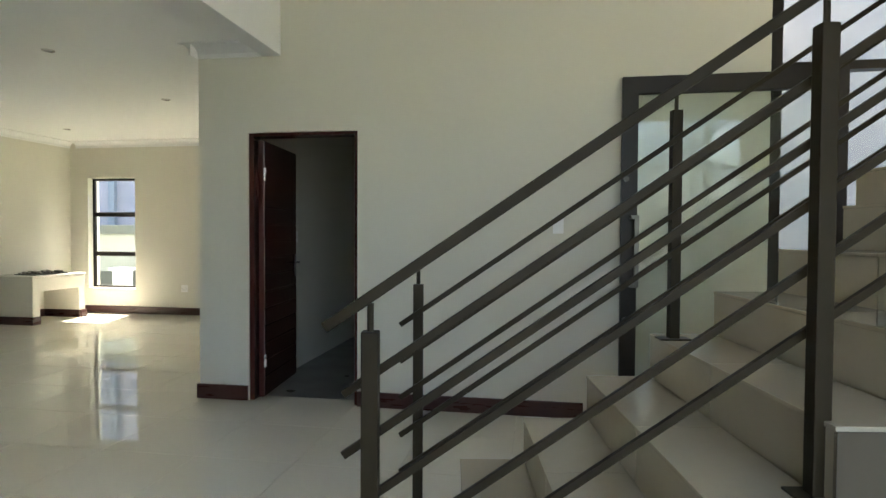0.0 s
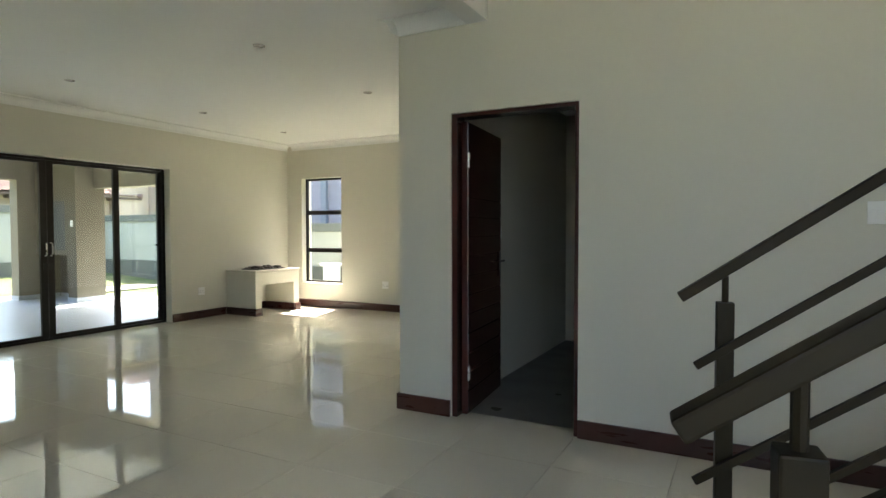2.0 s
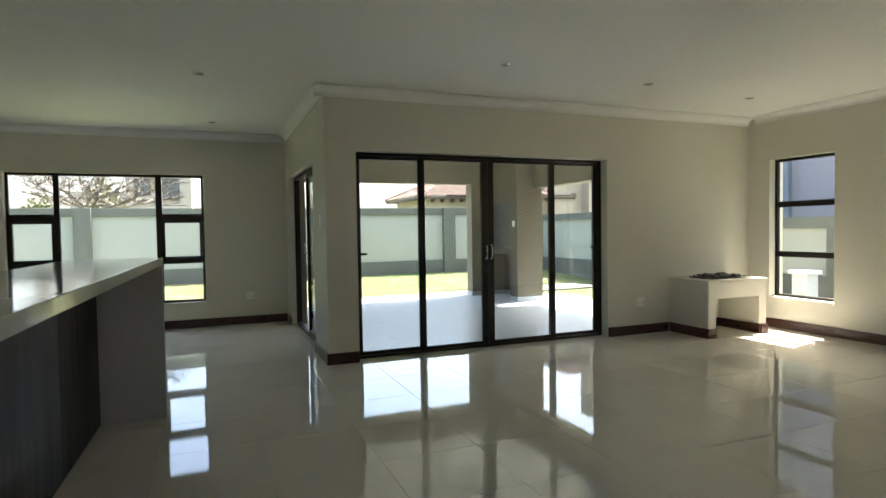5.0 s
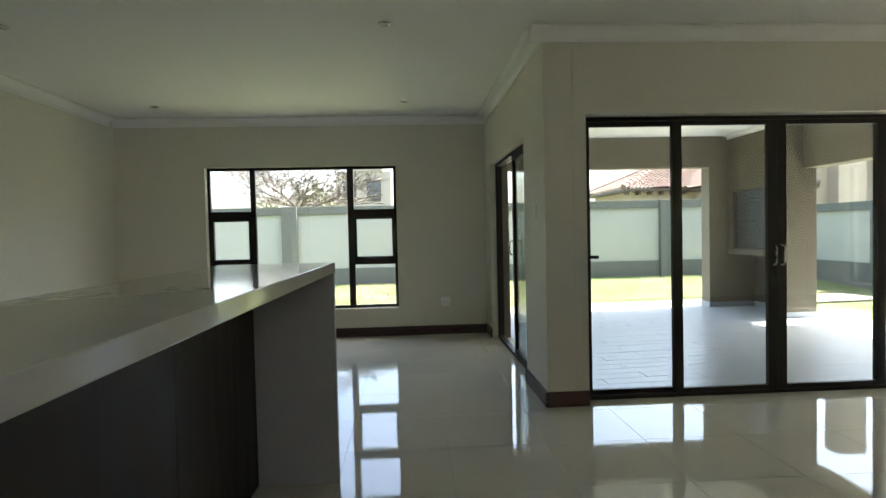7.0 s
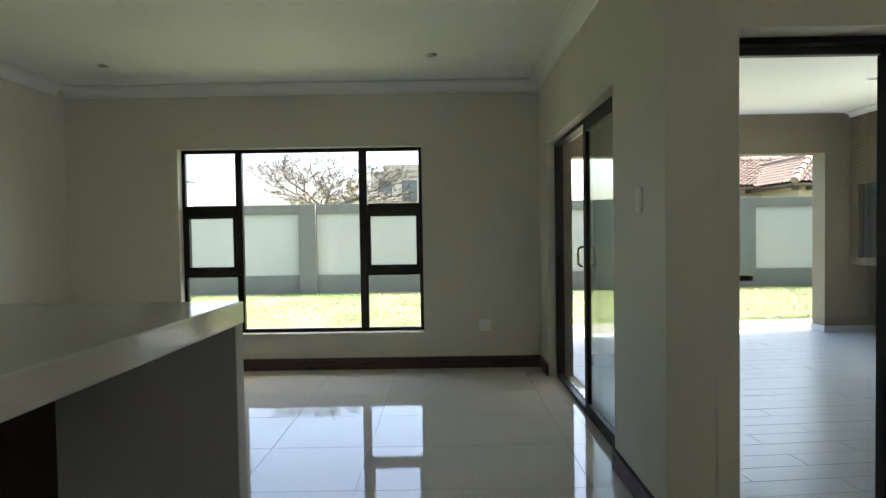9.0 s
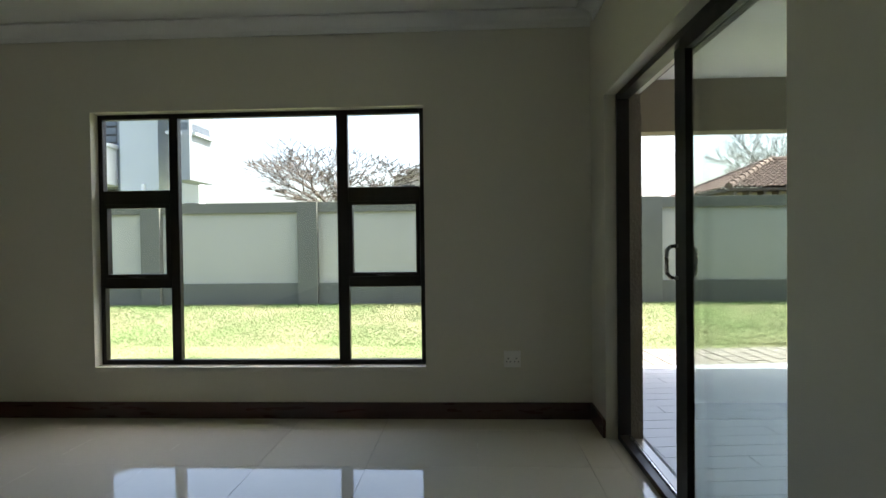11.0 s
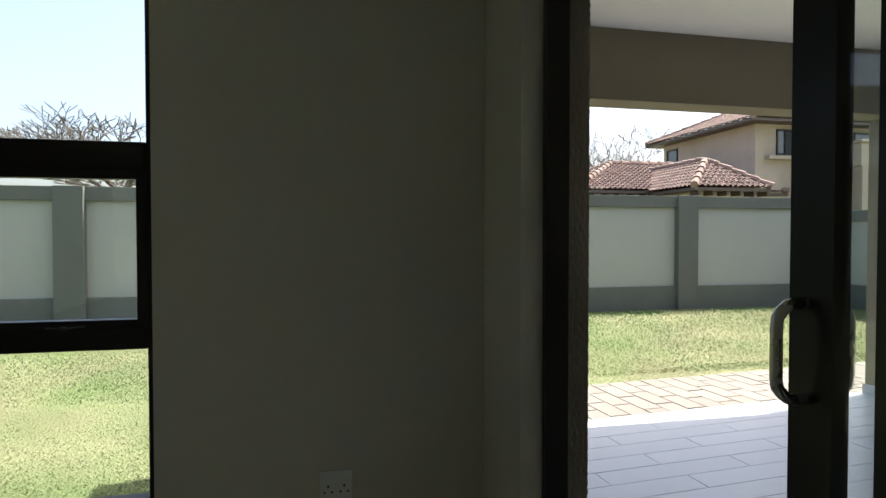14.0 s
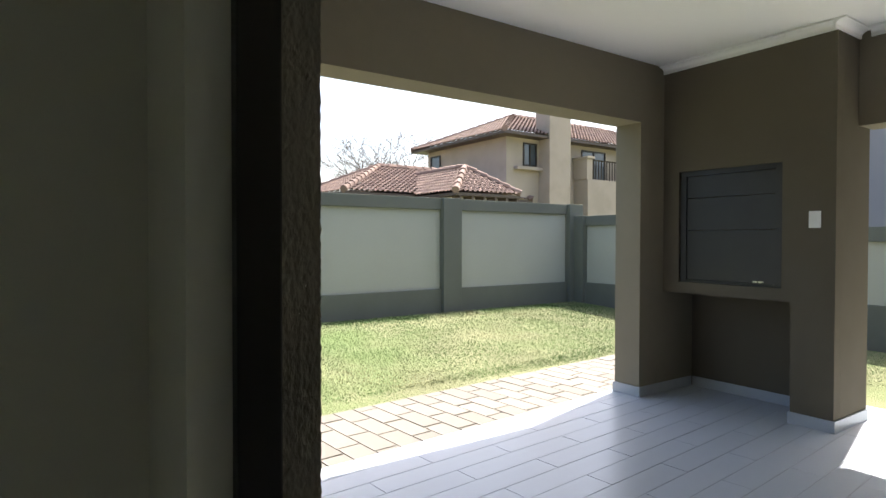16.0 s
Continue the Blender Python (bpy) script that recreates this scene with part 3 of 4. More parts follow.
bm = B(LW - 0.075, LW - 0.030, -0.053, -0.045, 0.93, 1.12, bevel=0.003)
tube(bm, (LW - 0.052, -0.049, 1.05), (LW - 0.052, -0.09, 1.05), 0.008, 8)
tube(bm, (LW - 0.052, -0.086, 1.05), (LW - 0.165, -0.086, 1.05), 0.0075, 8)
part("lever_handle", turned(bm), PEWTER, core, "metal lever handle on a back plate")

# glass pivot leaf standing open against the hall wall
g = thing("door_4", (1.87, 3.84, 0), "open glass pivot door with a wide dark aluminium frame", "door", kind="structure")
gl = part("leaf", wall_mesh('x', 3.80, 3.85, 1.215, 2.625, 0.02, 2.396, [(1.321, 2.55, 0.14, 2.28)]), ALU, g)
pane("glass_pane", B(1.321, 2.55, 3.822, 3.828, 0.14, 2.28), gl, TINTED)
bm = bmesh.new()
box(bm, 1.295, 1.323, 3.72, 3.745, 0.96, 1.45, bevel=0.003)
box(bm, 1.268, 1.323, 3.72, 3.80, 1.425, 1.45, bevel=0.003)
box(bm, 1.268, 1.323, 3.72, 3.80, 0.96, 0.985, bevel=0.003)
part("handle", bm, DULLSTEEL, gl, "long square dull steel pull handle")
part("pivot_shoe", B(1.22, 1.29, 3.77, 3.86, 0.0, 0.03, bevel=0.004), STEEL, gl, "steel floor pivot")
for _hz in (0.73, 1.70):
    bm = tube(bmesh.new(), (1.247, 3.80, _hz), (1.247, 3.788, _hz), 0.018, 14)
    part("lock_cylinder", bm, PEWTER, gl)

# tall glazing beside the hall wall
w4 = thing("window_4", (3.4, 3.95, 0), "tall dark framed glazing beside the staircase", "window", kind="structure")
for a, b in ((2.187, 2.262), (3.32, 3.39), (4.63, 4.698)):
    part("mullion", B(a, b, 3.90, 4.0, 0, HZ - 0.002, bevel=0.004), ALU, w4)
for a, b in ((2.262, 3.32), (3.39, 4.63)):
    for z in (0.0, 2.42, HZ - 0.062):
        part("transom", B(a, b, 3.905, 3.995, z, z + 0.06, bevel=0.004), ALU, w4)
    glaze(w4, 'x', 3.95, a, b, 0.06, 2.42)
    glaze(w4, 'x', 3.95, a, b, 2.48, HZ - 0.062)

# unseen front glazing added to light the hall, behind the start of the walk
w5 = thing("window_5", (2.1, -2.3, 0), "unseen tall glazing added to light the hall", "window", kind="structure")
for a, b in ((0.302, 0.36), (2.1, 2.16), (3.94, 3.998)):
    part("mullion", B(a, b, -2.36, -2.29, 0.052, 3.298, bevel=0.004), ALU, w5)
for a, b in ((0.36, 2.1), (2.16, 3.94)):
    for z in (0.052, 2.42, 3.238):
        part("transom", B(a, b, -2.355, -2.295, z, z + 0.06, bevel=0.004), ALU, w5)
    glaze(w5, 'x', -2.325, a, b, 0.112, 2.42, WARMGLASS)
    glaze(w5, 'x', -2.325, a, b, 2.48, 3.238, WARMGLASS)

# ---- staircase ----
SA = radians(8.8)
SF, SR = Vector((-math.sin(SA), math.cos(SA), 0)), Vector((math.cos(SA), math.sin(SA), 0))
SE = Vector((0.663, -0.341, 0))
RISE, GO = 0.1805, 0.2655
D_FAR, D_NEAR = 2.45, 1.27


def sp(lat, d, z):
    return SE + SR * lat + SF * d + Vector((0, 0, z))


def lat_of(k):
    return 0.052 + (k - 2) * GO


stairs = thing("staircase", tuple(sp(0.8, 1.85, 0)), "cream tiled staircase with square nosings rising beside the hall wall", "stairs", kind="structure")


def sbox(l0, l1, d0, d1, z0, z1, bevel=0.0):
    bm = box(bmesh.new(), l0, l1, d0, d1, z0, z1, bevel)
    m = Matrix.Translation(SE) @ Matrix(((SR.x, SF.x, 0, 0), (SR.y, SF.y, 0, 0), (0, 0, 1, 0), (0, 0, 0, 1)))
    bmesh.ops.transform(bm, matrix=m, verts=bm.verts)
    return bm


NST = 9
for k in range(1, NST + 1):
    l0 = lat_of(k)
    l1 = lat_of(k + 1) if k < NST else l0 + 1.2
    z = k * RISE
    far = D_FAR if k < 9 else 2.76
    part("step_body", sbox(l0 + 0.012, l1 + 0.012, D_NEAR + 0.012, far - 0.012, max(0, z - RISE), z - 0.012), STAIRTILE, stairs)
    if k > 1:
        part("step_core", sbox(l0 + 0.014, l1 + 0.014, D_NEAR + 0.014, far - 0.014, 0.0, z - RISE), STAIRTILE, stairs)
    # thin brown sheet that carries the side's shade in its colour
    part("side_panel", sbox(l0, l1 - 0.001, D_NEAR, D_NEAR + 0.011, 0.0, z - 0.0125), STAIRSIDE, stairs)
    # treads and risers in two tiles each, with a thin joint
    mid = D_NEAR + (D_FAR - D_NEAR) * (0.52 if k % 2 else 0.45)
    for a, b in ((D_NEAR, mid - 0.001), (mid + 0.001, far)):
        part("tread_tile", sbox(l0 - 0.004, l1 - 0.001, a, b, z - 0.012, z, bevel=0.0025), STAIRTILE, stairs)
        part("riser_tile", sbox(l0, l0 + 0.012, a + 0.002, b - 0.002, z - RISE + 0.002, z - 0.013), STAIRTILE, stairs)


def balustrade(d, posts, side):
    b = thing("balustrade", tuple(sp(posts[0], d, RISE)), "bronze painted steel balustrade with square posts on the stairs", "railing",
              group="stair balustrades")
    slope = 0.6825

    def top(l):
        return (0.173 if side < 0 else 0.155) + (l + 0.184) * slope
    for l in posts:
        zb = RISE * (1 + math.floor((l - lat_of(1)) / GO))
        zt = top(l) + 0.922
        po = part("post", sbox(l - 0.020, l + 0.020, d - 0.020, d + 0.020, zb, zt, 0.003), RAIL, b)
        part("base_plate", sbox(l - 0.06, l + 0.06, d - 0.035, d + 0.035, zb, zb + 0.006), RAIL, po)
        bm = tube(bmesh.new(), sp(l, d, zt), sp(l, d, zt + 0.065), 0.008, 8)
        part("pin", bm, RAIL, po)
    l0, l1 = posts[0] - 0.105, posts[-1] + 0.2
    bm = bar(bmesh.new(), sp(l0, d, top(l0) + 1.002), sp(l1, d, top(l1) + 1.002), 0.038, 0.026, 0.004)
    part("handrail", bm, RAIL, b)
    off = -0.038 * side
    for h in (0.812, 0.666, 0.522, 0.372, 0.226):
        a, e = posts[0] - 0.07, posts[-1] + 0.2
        bm = bar(bmesh.new(), sp(a, d + off, top(a) + h), sp(e, d + off, top(e) + h), 0.015, 0.020, 0.002)
        part("rail", bm, RAIL, b)
    return b


balustrade(1.33, (-0.184, 0.843, 1.87), -1)
balustrade(2.32, (-0.126, 0.893, 1.91), 1)

# upper landing balustrade over the slab edge
ub = thing("landing_balustrade", (-1.40, 0.8, 3.1), "bronze painted steel balustrade on the upper landing", "railing")
for k in range(5):
    part("post", B(-1.425, -1.38, -2.0 + k * 1.4, -1.955 + k * 1.4, 3.1, 4.0, bevel=0.003), RAIL, ub)
part("handrail", B(-1.43, -1.38, -2.15, 3.86, 4.03, 4.07, bevel=0.003), RAIL, ub)
for k in range(4):
    part("rail", B(-1.445, -1.427, -2.15, 3.86, 3.22 + k * 0.19, 3.25 + k * 0.19), RAIL, ub)

# ---- kitchen bar ----
IX0, IX1, IY0, IYB, IY1, IZ = -5.852, -1.9, 0.33, 0.51, 0.935, 1.171
bar_t = thing("breakfast_bar", (-4.2, 0.6, 0), "raised breakfast bar with white stone top and dark timber back", "kitchen bar")
part("stone_top", B(IX0, IX1, IY0, IY1, IZ - 0.052, IZ, bevel=0.004), COUNTER, bar_t, "polished white stone top")
part("end_panel", B(IX0 + 0.002, IX0 + 0.045, IY0 + 0.002, IY1 - 0.003, 0, IZ - 0.052, bevel=0.002), GREYPANEL, bar_t, "pale grey end panel")
part("end_panel", B(IX1 - 0.045, IX1 - 0.002, IY0 + 0.002, IY1 - 0.003, 0, IZ - 0.052, bevel=0.002), GREYPANEL, bar_t, "pale grey end panel")
part("body", B(IX0 + 0.045, IX1 - 0.045, IY0 + 0.02, IYB - 0.016, 0, IZ - 0.052), GREYPANEL, bar_t)
_w = (IX1 - IX0 - 0.09) / 4
for k in range(4):
    part("back_board", B(IX0 + 0.046 + k * _w, IX0 + 0.044 + (k + 1) * _w, IYB - 0.016, IYB, 0.002, IZ - 0.06, bevel=0.0015), WENGE, bar_t, "dark brown timber-grain board")

bar_t.rotation_euler.z = -0.030
bar_t.location += Vector((-0.010, -0.050, 0))

# ---- corner fireplace ----
FX0, FX1, FY0, FY1, FZ = -6.949, -6.32, 6.70, 7.67, 0.685
fp = thing("fireplace", (-6.66, 7.42, 0), "cream plastered bench fireplace with pebbles on top, in the room corner", "fireplace")
bm = bmesh.new()
TZ = FZ - 0.035
prof = [(FY0 + 0.008, 0), (FY0 + 0.13, 0), (FY0 + 0.13, 0.47), (FY1 - 0.13, 0.47), (FY1 - 0.13, 0), (FY1 - 0.008, 0), (FY1 - 0.008, TZ), (FY0 + 0.008, TZ)]
prism(bm, [(0, y, z) for y, z in prof], (FX0, 0, 0), (FX1 - 0.008, 0, 0))
bmesh.ops.bevel(bm, geom=[e for e in bm.edges if e.calc_length() > 0.3], offset=0.006, segments=2, affect='EDGES')
part("body", bm, PLASTER, fp)
part("top_slab", B(FX0, FX1, FY0, FY1, TZ + 0.001, FZ, bevel=0.006), PLASTER, fp)
part("tray", B(-6.82, -6.46, 6.90, 7.47, FZ - 0.01, FZ + 0.012, bevel=0.003), BLACK, fp, "black metal fire tray")
_r = random.Random(4)
for k in range(46):
    bm = bmesh.new()
    bmesh.ops.create_icosphere(bm, subdivisions=1, radius=1.0)
    px, py = _r.uniform(-6.80, -6.48), _r.uniform(6.92, 7.45)
    s = _r.uniform(0.016, 0.034)
    for v in bm.verts:
        v.co = Vector((v.co.x * s * _r.uniform(0.85, 1.2), v.co.y * s * 1.25, v.co.z * s * 0.65)) + Vector((px, py, FZ + 0.012 + s * 0.55))
    part("pebble", bm, STONE, fp, smooth=True)
for nm, bxx in (("skirting", (FX1, FX1 + 0.018, FY0 - 0.018, FY0 + 0.12)), ("skirting", (FX1, FX1 + 0.018, FY1 - 0.12, FY1)),
                ("skirting", (FX0 + 0.02, FX1, FY0 - 0.018, FY0)), ("skirting", (FX0 + 0.02, FX1, FY0 + 0.12, FY0 + 0.138)), ("skirting", (FX0 + 0.02, FX1, FY1 - 0.138, FY1 - 0.12))):
    part(nm, B(*bxx, 0, SK, bevel=0.004), SKIRT, fp, "dark wooden skirting")


# ---- downlights ----
def downlight(x, y, z):
    t = thing("downlight", (x, y, z - 0.001), "small round recessed downlight in the white ceiling, unlit", "ceiling lamp", group="ceiling downlights")
    bm = bmesh.new()
    n = 24
    prof = [(0.030, -0.004), (0.034, -0.009), (0.046, -0.006), (0.048, 0.0)]
    rings = [[bm.verts.new((x + r * math.cos(2 * math.pi * i / n), y + r * math.sin(2 * math.pi * i / n), z - 0.001 + h)) for i in range(n)] for r, h in prof]
    for a, b in zip(rings, rings[1:]):
        for i in range(n):
            bm.faces.new((a[i], a[(i + 1) % n], b[(i + 1) % n], b[i]))
    part("trim_ring", bm, STEEL, t, smooth=True)
    bm = bmesh.new()
    bmesh.ops.create_cone(bm, cap_ends=True, segments=20, radius1=0.030, radius2=0.030, depth=0.004, matrix=Matrix.Translation((x, y, z - 0.004)))
    part("lens", bm, LAMPGLASS, t)
    return t


dl = downlight(-5.70, 3.70, CZ)
for x, y in ((-3.26, 3.79), (-3.41, 5.50), (-5.85, 5.40), (-6.0, 6.98), (-3.5, 7.05), (-6.85, 1.20), (-9.28, 1.32), (-9.43, -1.46), (-6.9, -1.4)):
    copy_thing(dl, pose(x, y, CZ - 0.001))
for x, y in ((-10.1, 3.9), (-10.1, 5.52), (-8.3, 5.5)):
    copy_thing(dl, pose(x, y, PC - 0.001))


# ---- sockets and switches ----
def plate(name, label, cat, at, out, w, h, holes):
    """A wall plate; out: which way it faces, (ux, uy)."""
    c = Vector(at)
    o = Vector((*out, 0))
    r = Vector((0, 0, 1)).cross(o)

    def slab(cu, cz, du, dz, n0, n1, bv=0.0):
        bm = box(bmesh.new(), cu - du / 2, cu + du / 2, cz - dz / 2, cz + dz / 2, n0, n1, bv)
        m = Matrix(((r.x, 0, o.x, c.x), (r.y, 0, o.y, c.y), (0, 1, 0, c.z), (0, 0, 0, 1)))
        bmesh.ops.transform(bm, matrix=m, verts=bm.verts)
        return bm
    t = thing(name, tuple(at), label, cat)
    part("cover_plate", slab(0, 0, w, h, 0.0005, 0.009, 0.003), WHITEPL, t)
    for kind, cu, cz, du, dz in holes:
        if kind == 'r':
            part("rocker", slab(cu, cz, du, dz, 0.009, 0.013, 0.0015), WHITEPL, t)
        else:
            part("pin_hole", slab(cu, cz, du, dz, 0.0085, 0.0095), BLACK, t)
    return t


SOCK = [('r', -0.018, 0.028, 0.016, 0.026), ('r', 0.018, 0.028, 0.016, 0.026)]
for cu in (-0.028, 0.028):
    SOCK += [('h', cu, 0.003, 0.008, 0.008), ('h', cu - 0.013, -0.018, 0.007, 0.007), ('h', cu + 0.013, -0.018, 0.007, 0.007)]
plate("wall_socket", "white double wall socket above the dark skirting", "socket", (-10.155, 1.788, 0.415), (1, 0), 0.115, 0.115, SOCK)
plate("wall_socket", "white double wall socket beside the sliding door", "socket", (-6.95, 6.24, 0.40), (1, 0), 0.115, 0.115, SOCK)
plate("wall_socket", "white wall socket below the end wall", "socket", (-4.9, 8.08, 0.42), (0, -1), 0.115, 0.115, SOCK)
plate("light_switch", "white light switch on the hall wall", "switch", (0.794, 3.885, 1.381), (0, -1), 0.075, 0.115, [('r', -0.013, 0, 0.018, 0.03), ('r', 0.013, 0, 0.018, 0.03)])
plate("light_switch", "white light switch on the pier", "switch", (-7.265, 2.335, 1.463), (0, -1), 0.075, 0.12, [('r', 0, 0.02, 0.02, 0.03), ('r', 0, -0.02, 0.02, 0.03)])
plate("light_switch", "white light switch in the store room", "switch", (-1.66, 4.95, 1.28), (1, 0), 0.07, 0.11, [('r', 0, 0, 0.018, 0.03)])

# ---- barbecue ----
bb = thing("barbecue_chimney", (-11.1, 6.9, 0), "taupe plastered chimney block, darkened for shade, with a charcoal steel barbecue door", "barbecue")
BX0, BX1, BY0, BY1 = PX1 + 0.001, -10.46, 6.46, 6.99
OX0, OX1, OZ0, OZ1 = -11.61, -10.80, 0.945, 1.845
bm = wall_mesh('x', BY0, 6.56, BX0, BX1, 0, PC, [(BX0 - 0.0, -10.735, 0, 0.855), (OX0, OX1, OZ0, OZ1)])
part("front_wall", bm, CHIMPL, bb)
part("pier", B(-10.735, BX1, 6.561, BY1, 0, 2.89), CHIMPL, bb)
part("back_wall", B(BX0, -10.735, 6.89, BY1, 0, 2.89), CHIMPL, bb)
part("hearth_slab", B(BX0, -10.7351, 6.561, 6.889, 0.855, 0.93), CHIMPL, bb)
ins = part("steel_frame", wall_mesh('x', 6.485, 6.55, OX0 + 0.001, OX1 - 0.001, OZ0 + 0.001, OZ1 - 0.001, [(OX0 + 0.05, OX1 - 0.055, OZ0 + 0.02, OZ1 - 0.04)]), BRAAI, bb,
           "charcoal steel surround")
for za, zb in ((OZ0 + 0.022, OZ0 + 0.42), (OZ0 + 0.424, OZ0 + 0.68), (OZ0 + 0.684, OZ1 - 0.042)):
    part("door_panel", B(OX0 + 0.052, OX1 - 0.057, 6.495, 6.51, za, zb, bevel=0.003), BRAAI, ins)
part("badge", B(-11.02, -10.94, 6.492, 6.4955, OZ0 + 0.028, OZ0 + 0.040), STEEL, ins, "small pale metal badge")
for nm, a in (("tile_skirting", (BX1, BX1 + 0.012, BY0 - 0.012, BY1, 0, 0.085)), ("tile_skirting", (-10.747, BX1, BY0 - 0.012, BY0, 0, 0.085)),
              ("tile_skirting", (-10.747, -10.735, BY0, 6.88, 0, 0.085)), ("tile_skirting", (BX0 + 0.012, -10.747, 6.878, 6.89, 0, 0.085))):
    part(nm, B(*a, bevel=0.002), PLANK, bb, "pale tile skirting")
struct("patio_skirting", B(PX1 - 0.001, PX1 + 0.012, 6.15, 6.87, 0, 0.085), PLANK, "pale tile skirting on the patio column", "skirting")
struct("patio_skirting_end", B(PX0 - 0.012, PX1 + 0.012, 6.136, 6.15, 0, 0.085), PLANK, "pale tile skirting on the patio column", "skirting")
plate("outdoor_switch", "white weatherproof switch on the chimney", "switch", (-10.585, 6.46, 1.43), (0, -1), 0.075, 0.115, [('r', 0, 0, 0.022, 0.036)])


# ---- boundary walls ----
def boundary(name, along, face, outer, posts, z1, label):
    """A garden wall with posts, pale panels, a plinth band and a coping; face: the inner plane of the panels."""
    s = 1 if face > outer else -1
    w = thing(name, (face, posts[0], -0.09) if along == 'y' else (posts[0], face, -0.09), label, "garden wall", kind="structure")

    def bx(w0, w1, u0, u1, za, zb, bv=0.0):
        w0, w1 = sorted((w0, w1))
        return B(w0, w1, u0, u1, za, zb, bevel=bv) if along == 'y' else B(u0, u1, w0, w1, za, zb, bevel=bv)
    for p in posts:
        part("post", bx(face + s * 0.12, outer, p - 0.18, p + 0.18, -0.12, z1, 0.008), GREYPL, w)
    for a, b in zip(posts, posts[1:]):
        part("panel", bx(face, outer, a + 0.18, b - 0.18, 0.49, z1 - 0.19), PANELPL, w)
        part("plinth", bx(face + s * 0.05, outer, a + 0.18, b - 0.18, -0.12, 0.49, 0.006), GREYPL, w)
        part("coping", bx(face + s * 0.05, outer - s * 0.01, a + 0.18, b - 0.18, z1 - 0.19, z1 - 0.004, 0.006), GREYPL, w)
    return w


PY = [-13.0, -10.1, -7.2, -4.33, -1.43, 1.62, 4.67, 7.62, 10.51]
boundary("boundary_wall_west", 'y', -16.55, -16.78, PY, 1.96, "grey-green garden wall with pale recessed panels and square posts")
boundary("boundary_wall_corner", 'x', 10.57, 10.79, [-16.40, -13.5], 1.74, "grey-green garden wall bay beside the wall corner")
boundary("boundary_wall_north", 'x', 10.57, 10.79, [-13.12 + 2.9 * k for k in range(0, 8)], 1.46, "lower grey-green garden wall with pale recessed panels along the side lawn")
pl = thing("garden_plinth", (-7.6, 10.1, -0.09), "small white plastered plinth outside the narrow window", "plinth")
part("block", B(-7.73, -7.47, 9.97, 10.23, -0.09, 0.54, bevel=0.01), HOUSEWHITE, pl)
part("cap", B(-7.77, -7.43, 9.93, 10.27, 0.54, 0.60, bevel=0.008), HOUSEWHITE, pl)
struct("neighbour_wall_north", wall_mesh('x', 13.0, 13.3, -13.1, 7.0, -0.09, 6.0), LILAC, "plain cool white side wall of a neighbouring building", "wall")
dp = thing("downpipe", (-10.1, 12.95, -0.09), "grey square downpipe on the neighbouring side wall", "downpipe")
part("pipe", B(-10.21, -10.02, 12.88, 12.998, -0.09, 5.9, bevel=0.01), MIDGREY, dp)


# ---- neighbouring house with a tiled roof ----
def tiled_plane(vs, fs, a, b, c, d, tw=0.20, tl=0.28):
    """Barrel tiles on the quad a-b (eave) d-c (ridge); each tile a curved strip."""
    a, b, c, d = map(Vector, (a, b, c, d))
    rows = max(1, int(((d - a).length + (c - b).length) / 2 / tl))
    nrm = (b - a).cross(d - a).normalized()
    if nrm.z < 0:
        nrm = -nrm
    e = (b - a).normalized()
    for r in range(rows):
        f0, f1 = r / rows, (r + 1.12) / rows
        L0, R0 = a.lerp(d, f0), b.lerp(c, f0)
        L1, R1 = a.lerp(d, min(1, f1)), b.lerp(c, min(1, f1))
        o0, o1 = (L0 - a).dot(e), (R0 - a).dot(e)
        k0, k1 = math.ceil(o0 / tw), math.floor(o1 / tw)
        up = (d - a) - e * (d - a).dot(e)
        s0, s1 = a + up * f0, a + up * min(1, f1)
        q0, q1 = (L1 - a).dot(e), (R1 - a).dot(e)
        for k in range(k0 - 1, k1 + 1):
            u0, u1 = max(k * tw, min(o0, q0)), min((k + 1) * tw, max(o1, q1))
            if u1 - u0 < 0.08:
                continue
            base = len(vs)
            for fr, lift in ((0, 0), (0.28, 0.055), (0.55, 0.045), (0.75, 0.0), (1, 0)):
                u = u0 + (u1 - u0) * fr
                ua = min(max(u, o0), o1)
                ub = min(max(u, q0), q1)
                vs.append(s0 + e * ua + nrm * (lift + 0.045))
                vs.append(s1 + e * ub + nrm * (lift + 0.005))
            for i in range(4):
                fs.append((base + 2 * i, base + 2 * i + 2, base + 2 * i + 3, base + 2 * i + 1))


def roof_mesh(name, planes, parent, mat_=ROOFTILE):
    vs, fs = [], []
    for p in planes:
        tiled_plane(vs, fs, *p)
    o = ORIGIN[parent]
    me = bpy.data.meshes.new(name)
    me.from_pydata([tuple(v - o) for v in vs], [], fs)
    me.materials.append(mat_)
    ob = new(name, me)
    ob.parent = parent
    ORIGIN[ob] = o
    return tagged(ob, kind="stuff", label="reddish terracotta barrel tiles")


